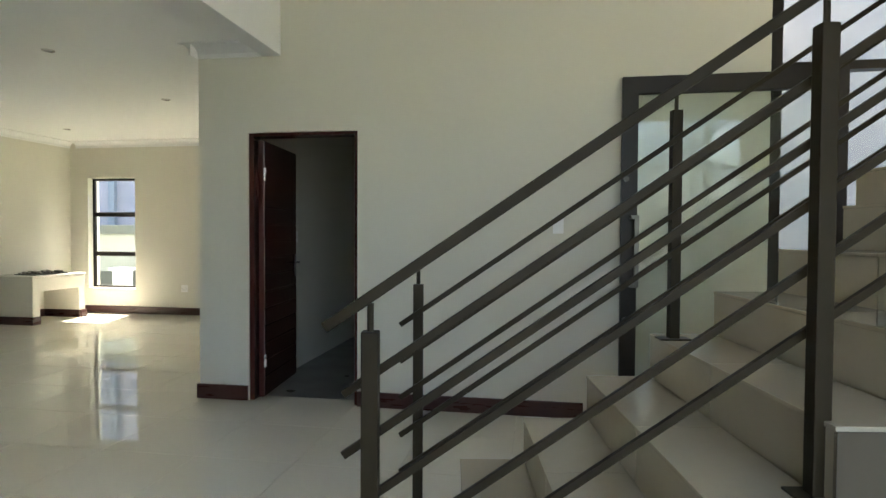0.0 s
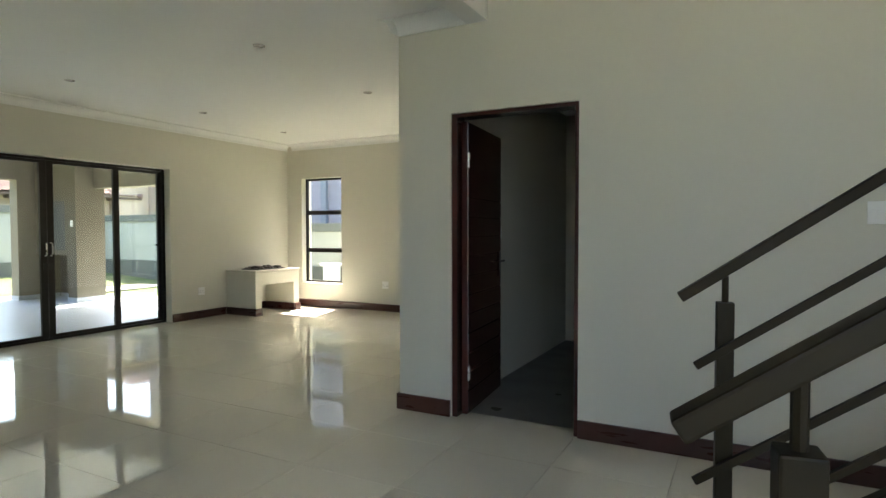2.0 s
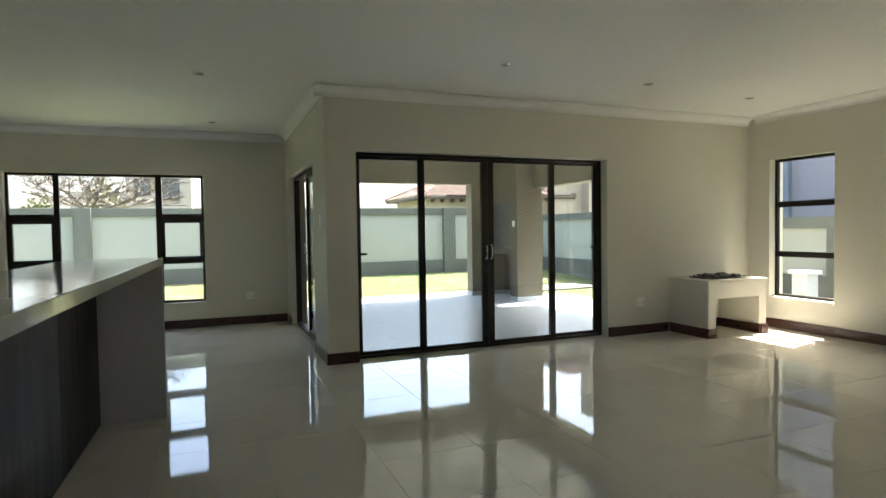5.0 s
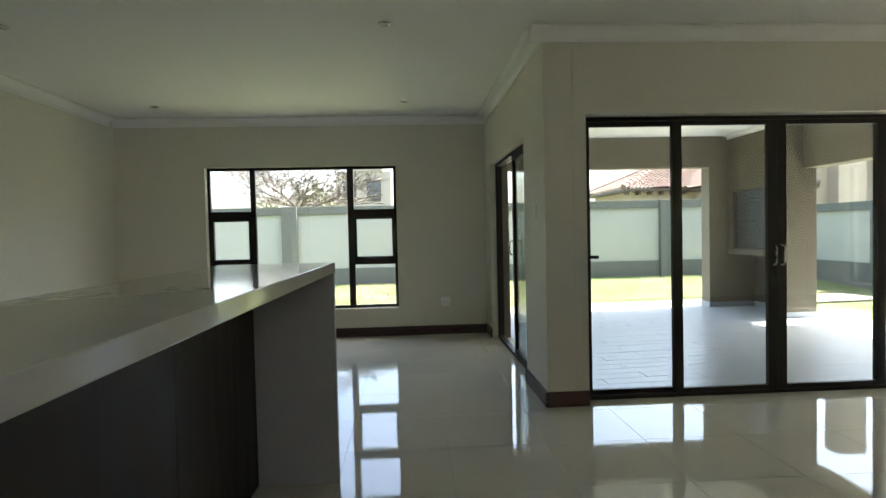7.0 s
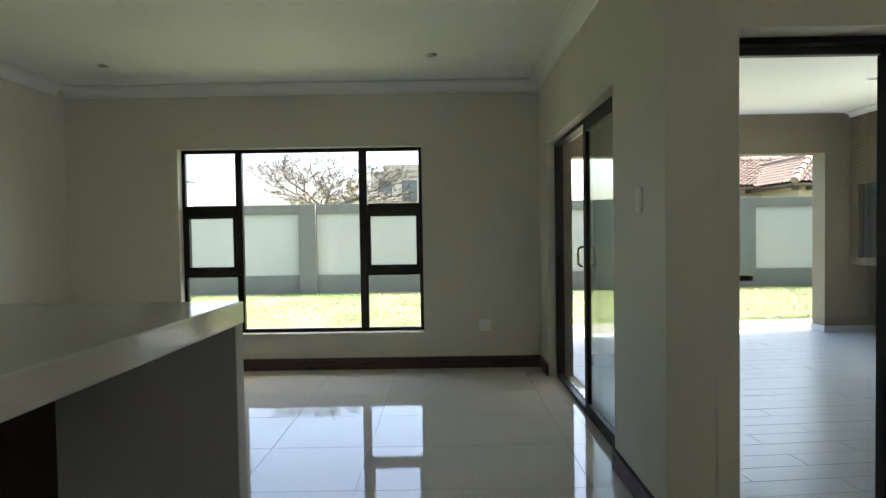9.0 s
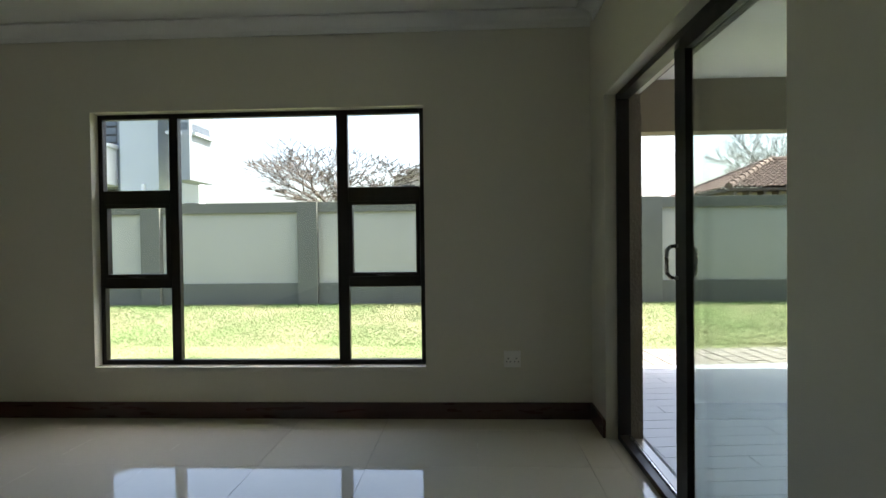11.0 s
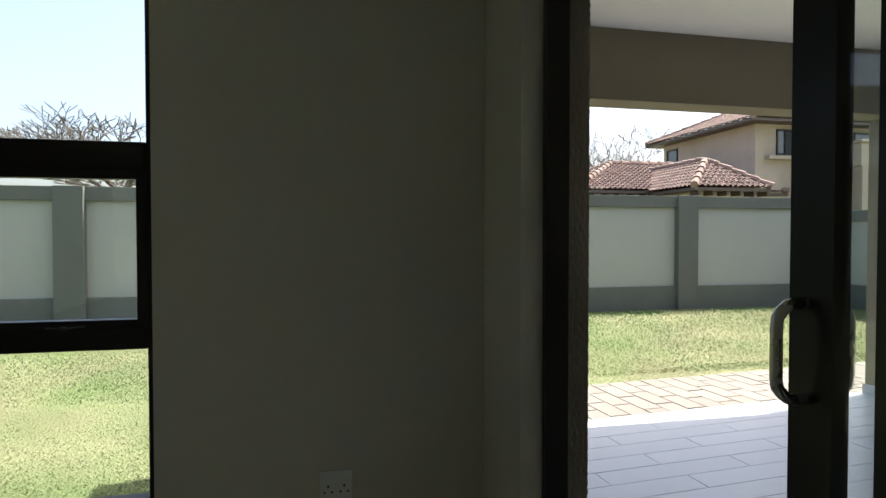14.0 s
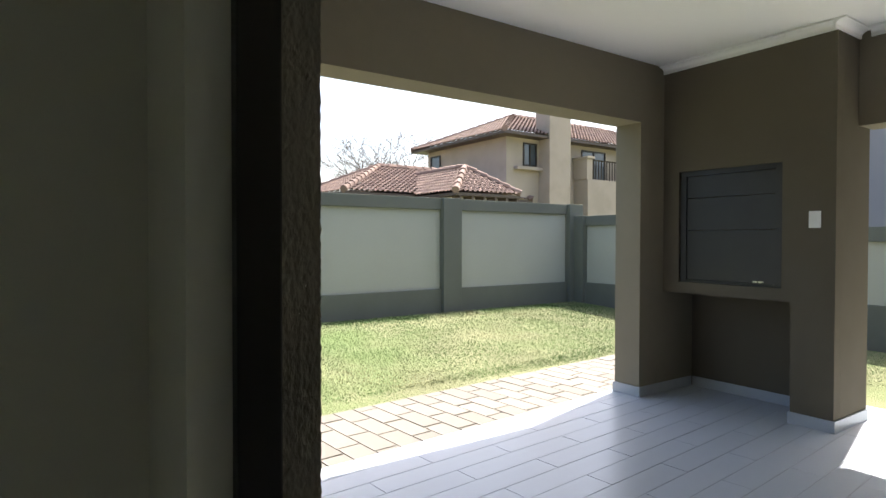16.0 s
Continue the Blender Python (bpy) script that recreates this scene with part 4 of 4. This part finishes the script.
def hip(x0, x1, y0, y1, ze, zr, ridge_along):
    """Four planes of a hip roof over a rectangle."""
    if ridge_along == 'y':
        h = (x1 - x0) / 2
        r0, r1 = ((x0 + x1) / 2, y0 + h, zr), ((x0 + x1) / 2, y1 - h, zr)
        A, Bq, C, D = (x0, y0, ze), (x1, y0, ze), (x1, y1, ze), (x0, y1, ze)
        return [(A, Bq, r0, r0), (Bq, C, r1, r0), (C, D, r1, r1), (D, A, r0, r1)], [(A, r0), (Bq, r0), (C, r1), (D, r1), (r0, r1)]
    h = (y1 - y0) / 2
    r0, r1 = (x0 + h, (y0 + y1) / 2, zr), (x1 - h, (y0 + y1) / 2, zr)
    A, Bq, C, D = (x0, y0, ze), (x1, y0, ze), (x1, y1, ze), (x0, y1, ze)
    return [(A, Bq, r1, r0), (Bq, C, r1, r1), (C, D, r0, r1), (D, A, r0, r0)], [(A, r0), (D, r0), (Bq, r1), (C, r1), (r0, r1)]


def house_roof(parent, *a):
    planes, ridges = hip(*a)
    rf = roof_mesh("roof", planes, parent)
    x0, x1, y0, y1, ze, zr, _ = a
    part("soffit", B(x0 + 0.02, x1 - 0.02, y0 + 0.02, y1 - 0.02, ze - 0.12, ze - 0.02), FASCIA, parent, "brown timber eaves")
    for p, q in ridges:
        p, q = Vector(p), Vector(q)
        n = max(2, int((q - p).length / 0.4))
        bm = bmesh.new()
        for i in range(n):
            s, e = p.lerp(q, i / n), p.lerp(q, (i + 1.08) / n)
            tube(bm, s + Vector((0, 0, 0.05)), e + Vector((0, 0, 0.03)), 0.13, 8, True, 0.10)
        part("ridge_tiles", bm, ROOFTILE, rf, kind="stuff")


def house_window(parent, along, w, u0, u1, z0, z1, out=1, mull=1):
    fr = part("window", wall_mesh(along, w - 0.02, w + 0.05 * out, u0, u1, z0, z1,
              [(u0 + 0.06 + (u1 - u0 - 0.06) * i / (mull + 1), u0 + (u1 - u0 - 0.06) * (i + 1) / (mull + 1), z0 + 0.06, z1 - 0.06) for i in range(mull + 1)])
              if out > 0 else wall_mesh(along, w - 0.05, w + 0.02, u0, u1, z0, z1, [(u0 + 0.06, u1 - 0.06, z0 + 0.06, z1 - 0.06)]), ALU, parent)
    a = (u0 + 0.05, u1 - 0.05, w - 0.01, w + 0.012, z0 + 0.05, z1 - 0.05)
    part("pane", B(*a) if along == 'x' else B(a[2], a[3], a[0], a[1], a[4], a[5]), DARKGLASS, fr)
    return fr


nh = thing("tiled_house", (-29, 17, -0.09), "beige two-storey house with reddish clay tile roofs behind the garden wall", "house")
part("lower_wall", B(-31.8, -27.1, 10.9, 18.4, -0.09, 2.86), BEIGE, nh)
house_roof(nh, -32.3, -26.6, 10.4, 19.0, 2.93, 4.20, 'y')
part("porch_wall", B(-29.0, -24.6, 13.65, 15.6, -0.09, 2.80), BEIGE, nh)
house_roof(nh, -31.0, -24.1, 13.2, 16.05, 2.86, 3.86, 'x')
part("upper_wall", B(-32.5, -26.7, 17.6, 30.0, -0.09, 5.52), BEIGE, nh)
house_roof(nh, -33.1, -26.1, 17.0, 30.6, 5.60, 7.10, 'y')
house_window(nh, 'x', 17.59, -32.2, -31.4, 4.4, 5.25, -1)
house_window(nh, 'y', -26.7, 18.5, 19.25, 4.35, 5.3)
part("window_ledge", B(-26.72, -26.45, 18.0, 19.4, 4.16, 4.30, bevel=0.02), BEIGE, nh)
part("chimney", B(-26.9, -26.05, 19.4, 20.65, -0.09, 8.6, bevel=0.03), BEIGE, nh, "tall beige plastered chimney breast")
part("balcony", B(-26.7, -25.9, 21.55, 28.0, -0.09, 3.92, bevel=0.02), BEIGE, nh)
part("balcony_pier", B(-26.69, -25.9, 21.5, 21.85, 3.92, 4.80, bevel=0.02), BEIGE, nh)
part("pier_cap", B(-26.69, -25.82, 21.42, 21.93, 4.80, 4.90, bevel=0.02), BEIGE, nh)
rb = part("balcony_rail", B(-26.0, -25.94, 21.85, 28.0, 4.74, 4.79), RAIL, nh)
for k in range(34):
    part("baluster", B(-25.985, -25.955, 21.95 + k * 0.18, 21.98 + k * 0.18, 3.92, 4.74), RAIL, rb)
house_window(nh, 'y', -26.7, 22.0, 23.6, 3.95, 5.3)
house_window(nh, 'y', -26.7, 24.4, 25.6, 3.95, 5.3)
house_window(nh, 'y', -27.1, 11.6, 13.0, 1.1, 2.35)
for k in range(6):
    part("rafter", B(-24.6, -24.15, 13.4 + k * 0.5, 13.48 + k * 0.5, 2.60, 2.74), FASCIA, nh)
for k in range(6):
    part("rafter", B(-27.1, -26.65, 10.6 + k * 0.5, 10.68 + k * 0.5, 2.66, 2.80), FASCIA, nh)

# ---- modern grey house ----
mh = thing("modern_house", (-33, -14, -0.09), "pale blue-grey modern two-storey house with a box bay", "house")
part("main_wall", B(-31.3, -30.0, -13.51, -11.85, -0.09, 7.55), BLUEGREY, mh)
part("pilaster", B(-30.9, -30.3, -13.80, -13.52, -0.09, 8.3), MIDGREY, mh)
part("wing", B(-32.6, -30.7, -30, -13.81, -0.09, 8.4), MIDGREY, mh)
part("balcony_front", B(-31.2, -29.6, -22, -13.82, 3.72, 5.28, bevel=0.02), HOUSEWHITE, mh)
part("balcony_cap", B(-31.2, -29.5, -22, -13.72, 5.28, 5.44, bevel=0.02), HOUSEWHITE, mh)
part("rear_wall", B(-31.9, -31.31, -12.5, -10.75, -0.09, 6.9), HOUSEWHITE, mh)
bay = part("box_bay", B(-31.1, -29.0, -10.87, -10.0, 3.78, 6.78, bevel=0.02), BAYGREY, mh, "box bay, its house paint darkened against the sun")
part("bay_window", B(-30.8, -29.25, -10.01, -9.99, 5.80, 6.10), DARKGLASS, bay)
part("bay_window", B(-29.01, -28.99, -10.80, -10.05, 5.80, 6.10), DARKGLASS, bay)
part("bay_ledge", B(-29.0, -28.75, -10.86, -10.3, 5.60, 5.72, bevel=0.01), BLUEGREY, bay)
part("bay_ledge", B(-30.9, -29.2, -10.0, -9.85, 5.62, 5.74, bevel=0.01), BLUEGREY, bay)
slat_window = house_window(mh, 'y', -30.7, -15.9, -14.0, 5.6, 7.4, 1, 0)
for _k in range(4):
    part("louvre_bar", B(-30.69, -30.63, -15.85, -14.05, 5.95 + _k * 0.36, 6.0 + _k * 0.36), ALU, slat_window)
house_window(mh, 'y', -30.7, -15.9, -14.0, 2.5, 3.6, 1, 1)
part("wall_lamp", B(-30.0, -29.88, -12.55, -12.43, 3.35, 3.75, bevel=0.02), HOUSEWHITE, mh, "small white outdoor wall lamp")
house_window(mh, 'y', -31.31, -11.83, -11.55, 2.3, 3.1)
house_window(mh, 'y', -31.31, -11.4, -10.85, 2.2, 3.0)
_vs, _fs = [], []
tiled_plane(_vs, _fs, (-29.5, -15.0, 8.95), (-29.5, -10.0, 6.73), (-31.5, -10.0, 6.73), (-31.5, -15.0, 8.95))
_me = bpy.data.meshes.new("roof")
_me.from_pydata([tuple(v - ORIGIN[mh]) for v in _vs], [], _fs)
_me.materials.append(SLATE)
_ro = new("roof", _me)
_ro.parent = mh
tagged(_ro, kind="stuff", label="dark grey roof tiles")
part("fascia", bar(bmesh.new(), (-29.5, -15.0, 8.88), (-29.5, -10.0, 6.66), 0.1, 0.14), FASCIA, mh)

mh.location.y += 0.25

# ---- far houses and bushes ----
fh = thing("distant_house", (-62, -3, -0.09), "distant pale brown house with flat parapets", "house")
part("wall", B(-66, -60, -5.6, -0.2, -0.09, 7.3), FARWALL, fh)
part("wall", B(-66, -60.5, -10, -5.6, -0.09, 5.2), FARWALL, fh)
part("parapet", B(-66.2, -59.8, -4.4, -1.0, 7.3, 7.9), FARWALL, fh)
house_window(fh, 'y', -60, -4.9, -3.6, 4.8, 6.4)
house_window(fh, 'y', -60, -2.6, -1.2, 4.4, 6.4)
part("chimney", B(-61.5, -60.5, -8.0, -7.3, 5.2, 6.6), FARWALL, fh)


def twig(bm, p, q, r, n, r2):
    x = (q - p).orthogonal().normalized()
    y = (q - p).normalized().cross(x)
    ra = [bm.verts.new(p + (x * math.cos(6.2832 * k / n) + y * math.sin(6.2832 * k / n)) * r) for k in range(n)]
    rb_ = [bm.verts.new(q + (x * math.cos(6.2832 * k / n) + y * math.sin(6.2832 * k / n)) * r2) for k in range(n)]
    for k in range(n):
        bm.faces.new((ra[k], ra[(k + 1) % n], rb_[(k + 1) % n], rb_[k]))


def tree(name, at, trunk_h, reach, seed, label, trunk_r=0.11, levels=5, flat=1.0):
    """A bare, flat-topped tree: a short trunk, spreading limbs, and layers of forking twigs."""
    rnd = random.Random(seed)
    t = thing(name, at, label, "tree")
    bm_t, bm_c = bmesh.new(), bmesh.new()

    def limb(bm, p, d, length, r, lev):
        segs = 3 if lev < 3 else 2
        for s in range(segs):
            jig = 0.20 if lev else 0.08
            d = (d + Vector((rnd.uniform(-jig, jig), rnd.uniform(-jig, jig), rnd.uniform(-jig, jig) * 0.6))).normalized()
            q = p + d * (length / segs)
            r2 = max(r * 0.84, 0.010)
            twig(bm, p, q, r, 7 if lev == 0 else (5 if lev < 3 else 3), r2)
            p, r = q, r2
            if 0 < lev < levels and s < segs - 1:
                a = rnd.uniform(0, 2 * math.pi)
                limb(bm_c, p, (d * 0.55 + Vector((math.cos(a), math.sin(a), rnd.uniform(-0.1, 0.35))) * 0.7).normalized(), length * rnd.uniform(0.45, 0.6), r * 0.55, lev + 1)
        if lev < levels:
            n = 6 if lev == 0 else 3
            a0 = rnd.uniform(0, 6.28)
            for k in range(n):
                a = a0 + 2 * math.pi * k / n + rnd.uniform(-0.45, 0.45)
                out = Vector((math.cos(a), math.sin(a), 0))
                if lev == 0:
                    nd = out * 0.80 + Vector((0, 0, rnd.uniform(0.42, 0.80)))
                    nl = reach * 0.42
                else:
                    nd = d * 0.85 + out * 0.5 + Vector((0, 0, 0.16 if lev < 3 else 0.05))
                    nl = length * rnd.uniform(0.62, 0.80)
                limb(bm_c, p, nd.normalized(), nl, r * (0.62 if lev == 0 else 0.70), lev + 1)
    limb(bm_t, Vector(at), Vector((0.04, -0.03, 1)).normalized(), trunk_h, trunk_r, 0)
    zt = at[2] + trunk_h
    for v in bm_c.verts:
        v.co.z = zt + (v.co.z - zt) * flat
    part("trunk", bm_t, BARK, t, smooth=True)
    part("crown", bm_c, BARK, t, "bare spreading branches and twigs")
    return t


tree("thorn_tree", (-20.6, -1.75, -0.1), 2.1, 2.45, 7, "bare flat-topped thorn tree behind the garden wall", 0.16, 5, 0.66)
tree("bare_tree", (-40, 19.5, -0.1), 3.3, 4.6, 11, "bare tree behind the tiled roof", 0.26, 5)


def bush(name, at, rx, rz, n, seed, label):
    rnd = random.Random(seed)
    t = thing(name, at, label, "bush")
    vs, fs = [], []
    for k in range(n):
        u, v, w = rnd.gauss(0, 1), rnd.gauss(0, 1), abs(rnd.gauss(0, 1))
        L = math.sqrt(u * u + v * v + w * w)
        rr = rnd.uniform(0.35, 1.0) ** 0.7 * (1 + 0.25 * math.sin(5 * u + 3 * v))
        c = Vector((u / L * rx * rr, v / L * rx * rr, w / L * rz * rr))
        d1 = Vector((rnd.uniform(-1, 1), rnd.uniform(-1, 1), rnd.uniform(-1, 1))).normalized() * 0.28
        d2 = Vector((rnd.uniform(-1, 1), rnd.uniform(-1, 1), rnd.uniform(-1, 1))).normalized() * 0.20
        b = len(vs)
        vs += [c, c + d1, c + d1 + d2, c + d2]
        fs.append((b, b + 1, b + 2, b + 3))
    me = bpy.data.meshes.new("foliage")
    me.from_pydata([tuple(v) for v in vs], [], fs)
    me.materials.append(LEAF)
    ob = new("foliage", me)
    ob.parent = t
    part("stem", tube(bmesh.new(), at, Vector(at) + Vector((0, 0, rz * 0.6)), 0.12, 8), BARK, t)
    return t


bush("leafy_tree", (-46, -8.9, -0.09), 1.3, 3.5, 3600, 1, "haze-lightened green leafy tree beyond the garden wall")
bush("leafy_tree", (-46, -5.2, -0.09), 1.5, 4.1, 4200, 2, "dark green leafy tree beyond the garden wall")

# ---- grass ----
_rng = np.random.default_rng(5)
def grass(name, x0, x1, y0, y1, n):
    px, py = _rng.uniform(x0, x1, n), _rng.uniform(y0, y1, n)
    px = np.where((py > 2.2) & (px > -12.815 - 0.08 * (py - 3.5)) & (py < 9.7), px - 0.45, px)
    ang, hgt, lean = _rng.uniform(0, 2 * np.pi, n), _rng.uniform(0.005, 0.022, n), _rng.uniform(0.012, 0.055, n)
    wd = 0.006
    gz = np.interp(px, [-19.4, -16.43, -13.2], [0.15, 0.12, -0.075])
    vs = np.zeros((n, 3, 3))
    vs[:, 0] = np.c_[px - wd * np.cos(ang), py - wd * np.sin(ang), gz - 0.01]
    vs[:, 1] = np.c_[px + wd * np.cos(ang), py + wd * np.sin(ang), gz - 0.01]
    vs[:, 2] = np.c_[px + lean * np.sin(ang * 3), py + lean * np.cos(ang * 3), gz + hgt]
    me = bpy.data.meshes.new(name)
    me.from_pydata(vs.reshape(-1, 3).tolist(), [], np.arange(3 * n).reshape(-1, 3).tolist())
    me.materials.append(BLADE)
    return tagged(new(name, me), "short green and straw-coloured grass blades", "grass", kind="stuff")


grass("grass", -16.42, -12.75, -8.0, 10.45, 250000)
grass("near_grass", -12.75, -10.36, -6.0, 2.2, 85000)
grass("side_grass", -13.1, -5.0, 8.5, 10.6, 40000)

# ---- patio floor, paving and indoor tiles ----
def tile_mesh(name, w, h, t, material, bv=0.003):
    bm = bmesh.new()
    r = bmesh.ops.create_cube(bm, size=1.0)
    for v in bm.verts:
        top = v.co.z > 0
        v.co = Vector((v.co.x * (w - (2 * bv if top else 0)), v.co.y * (h - (2 * bv if top else 0)), v.co.z * t - t / 2))
    me = finish(bm, name)
    me.materials.append(material)
    return me


def piece(name, me, parent, x, y, z, rot=0.0):
    ob = new(name, me)
    ob.parent = parent
    ob.location = (x, y, z)
    ob.rotation_euler = (0, 0, rot)
    return ob


# the patio floor and the paving lie a little askew to the house
TURN, PIV = 0.08, Vector((-11.83, 3.49, 0))
EU, EV = Vector((math.cos(TURN), math.sin(TURN), 0)), Vector((-math.sin(TURN), math.cos(TURN), 0))


def clipped(poly, x0, x1, y0, y1):
    """Cuts a convex polygon in plan to a rectangle."""
    for ax, lim, sg in ((0, x0, 1), (0, x1, -1), (1, y0, 1), (1, y1, -1)):
        out = []
        for k, p in enumerate(poly):
            q = poly[(k + 1) % len(poly)]
            dp, dq = sg * (p[ax] - lim), sg * (q[ax] - lim)
            if dp >= 0:
                out.append(p)
            if (dp >= 0) != (dq >= 0):
                out.append(p.lerp(q, dp / (dp - dq)))
        poly = out
        if len(poly) < 3:
            return []
    return poly


def slab_piece(name, poly, z0, z1, material, parent):
    """A flat piece with a small chamfer round its top."""
    c = sum(poly, Vector()) / len(poly)
    bm = bmesh.new()
    lo = [bm.verts.new((p.x - c.x, p.y - c.y, z0)) for p in poly]
    mi = [bm.verts.new((p.x - c.x, p.y - c.y, z1 - 0.0015)) for p in poly]
    hi = [bm.verts.new((p.x - c.x - 0.0015 * (1 if p.x > c.x else -1), p.y - c.y - 0.0015 * (1 if p.y > c.y else -1), z1)) for p in poly]
    m = len(poly)
    for k in range(m):
        bm.faces.new((lo[k], lo[(k + 1) % m], mi[(k + 1) % m], mi[k]))
        bm.faces.new((mi[k], mi[(k + 1) % m], hi[(k + 1) % m], hi[k]))
    bm.faces.new(hi)
    me = finish(bm, name)
    me.materials.append(material)
    ob = piece(name, me, parent, c.x, c.y, 0)
    return ob


def turned_quad(p0, p1, q0, q1):
    return [PIV + EU * p + EV * q for p, q in ((p0, q0), (p1, q0), (p1, q1), (p0, q1))]


_bm = bmesh.new()
_poly = clipped(turned_quad(0, 6, -3, 6), -13, -7.17, 2.556, 7.42)
prism(_bm, _poly, (0, 0, -0.13), (0, 0, 0.0018))
patio = struct("patio_floor", _bm, PATIOGROUT, "grey wood-look tiled patio floor", "floor")
PW, PL = 0.165, 0.90
_rr = random.Random(8)
_cache = {}
for i in range(32):
    q = -1.8 - (i * 0.43) % PL
    while q < 4.6:
        poly = clipped(turned_quad(i * PW + 0.00125, (i + 1) * PW - 0.00125, q + 0.00125, q + PL - 0.00125), -13, -7.19, 2.57, 7.40)
        if poly:
            slab_piece("floor_plank", poly, -0.006, 0.004 + _rr.uniform(-0.0005, 0.0005), PLANK, patio)
        q += PL

_bm = bmesh.new()
prism(_bm, turned_quad(-0.985, -0.004, -1.25, 6.2), (0, 0, -0.16), (0, 0, -0.037))
paving = struct("paving", _bm, SAND, "strip of pale brown concrete pavers between patio and lawn", "paving")
CW = 0.172
for j in range(43):
    p = -0.985 - [0.0, 0.17, 0.07, 0.25][j % 4]
    while p < -0.03:
        a, b = max(p, -0.985), min(p + 0.345, -0.006)
        if b - a > 0.05:
            k = ("paver", round(b - a, 2))
            if k not in _cache:
                _cache[k] = tile_mesh("paver", k[1] - 0.0035, CW - 0.0035, 0.05, PAVER, 0.004)
            c = PIV + EU * ((a + b) / 2) + EV * (-1.1 + j * CW)
            piece("paver", _cache[k], paving, c.x, c.y, -0.031 + _rr.uniform(-0.0015, 0.0015), TURN + _rr.uniform(-0.005, 0.005))
        p += 0.345

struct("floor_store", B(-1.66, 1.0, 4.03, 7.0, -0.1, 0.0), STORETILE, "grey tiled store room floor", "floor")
floor = struct("floor", B(-10.155, 4.7, -2.27, 8.08, -0.12, -0.004), GROUT, "polished cream porcelain tiled floor", "floor")
struct("floor_doorway", B(-1.583, -0.697, 3.87, 4.04, -0.05, 0.0), TILE, "polished cream tiled threshold", "floor")
struct("floor_sill_slider", B(-9.76, -7.70, 2.335, 2.57, -0.05, 0.0), TILE, "polished cream tiled threshold", "floor")
struct("floor_sill_wide", B(-7.19, -6.95, 2.648, 5.744, -0.05, 0.0), TILE, "polished cream tiled threshold", "floor")
TS = 0.613
_tm = tile_mesh("floor_tile", TS - 0.003, TS - 0.003, 0.01, TILE, 0.0008)
_rest_v, _rest_f = [], []
_xs = [-8.07 + TS * k for k in range(-4, 22)]
_ys = [0.31 + TS * k for k in range(-5, 13)]


def inside(x0, x1, y0, y1):
    if x0 >= 4.7 or x1 <= -10.155 or y0 >= 8.08 or y1 <= -2.277:
        return False
    if x1 <= -6.95 + 0.02 and y0 >= 2.335:
        return False
    if x0 >= -2.0 and y0 >= 3.88:
        return False
    return True


_count = 0
for x in _xs:
    for y in _ys:
        x0, x1, y0, y1 = x, x + TS, y, y + TS
        if not inside(x0, x1, y0, y1):
            continue
        cx0, cx1, cy0, cy1 = max(x0, -10.155), min(x1, 4.7), max(y0, -2.27), min(y1, 8.08)
        if cx0 < -6.95 < cx1 and cy1 > 2.335 and cy0 >= 2.0:
            if cy0 < 2.335:
                b = len(_rest_v)
                _rest_v += [(cx0 + 0.001, cy0 + 0.001, 0), (-6.95, cy0 + 0.001, 0), (-6.95, 2.335, 0), (cx0 + 0.001, 2.335, 0)]
                _rest_f.append((b, b + 1, b + 2, b + 3))
            cx0 = -6.95
        if cx1 <= -6.93 and cy1 > 2.335:
            cy1 = 2.335
        if cx0 >= -2.0 and cy1 > 3.885:
            cy1 = 3.885
        if cx1 - cx0 < 0.03 or cy1 - cy0 < 0.03:
            continue
        near = cy1 > 0 and cx0 < 1.2 and _count < 298
        if near:
            k = (round(cx1 - cx0, 3), round(cy1 - cy0, 3))
            if k not in _cache:
                _cache[k] = tile_mesh("floor_tile", k[0] - 0.0016, k[1] - 0.0016, 0.01, TILE, 0.0008)
            piece("floor_tile", _cache[k], floor, (cx0 + cx1) / 2, (cy0 + cy1) / 2, 0.0)
            _count += 1
        else:
            b = len(_rest_v)
            _rest_v += [(cx0 + 0.0015, cy0 + 0.0015, 0), (cx1 - 0.0015, cy0 + 0.0015, 0), (cx1 - 0.0015, cy1 - 0.0015, 0), (cx0 + 0.0015, cy1 - 0.0015, 0)]
            _rest_f.append((b, b + 1, b + 2, b + 3))
_me = bpy.data.meshes.new("floor_tiles_rest")
_me.from_pydata(_rest_v, [], _rest_f)
_me.materials.append(TILE)
_o = new("floor_tiles", _me)
_o.parent = floor
tagged(_o, "polished cream porcelain tiles", kind="stuff")
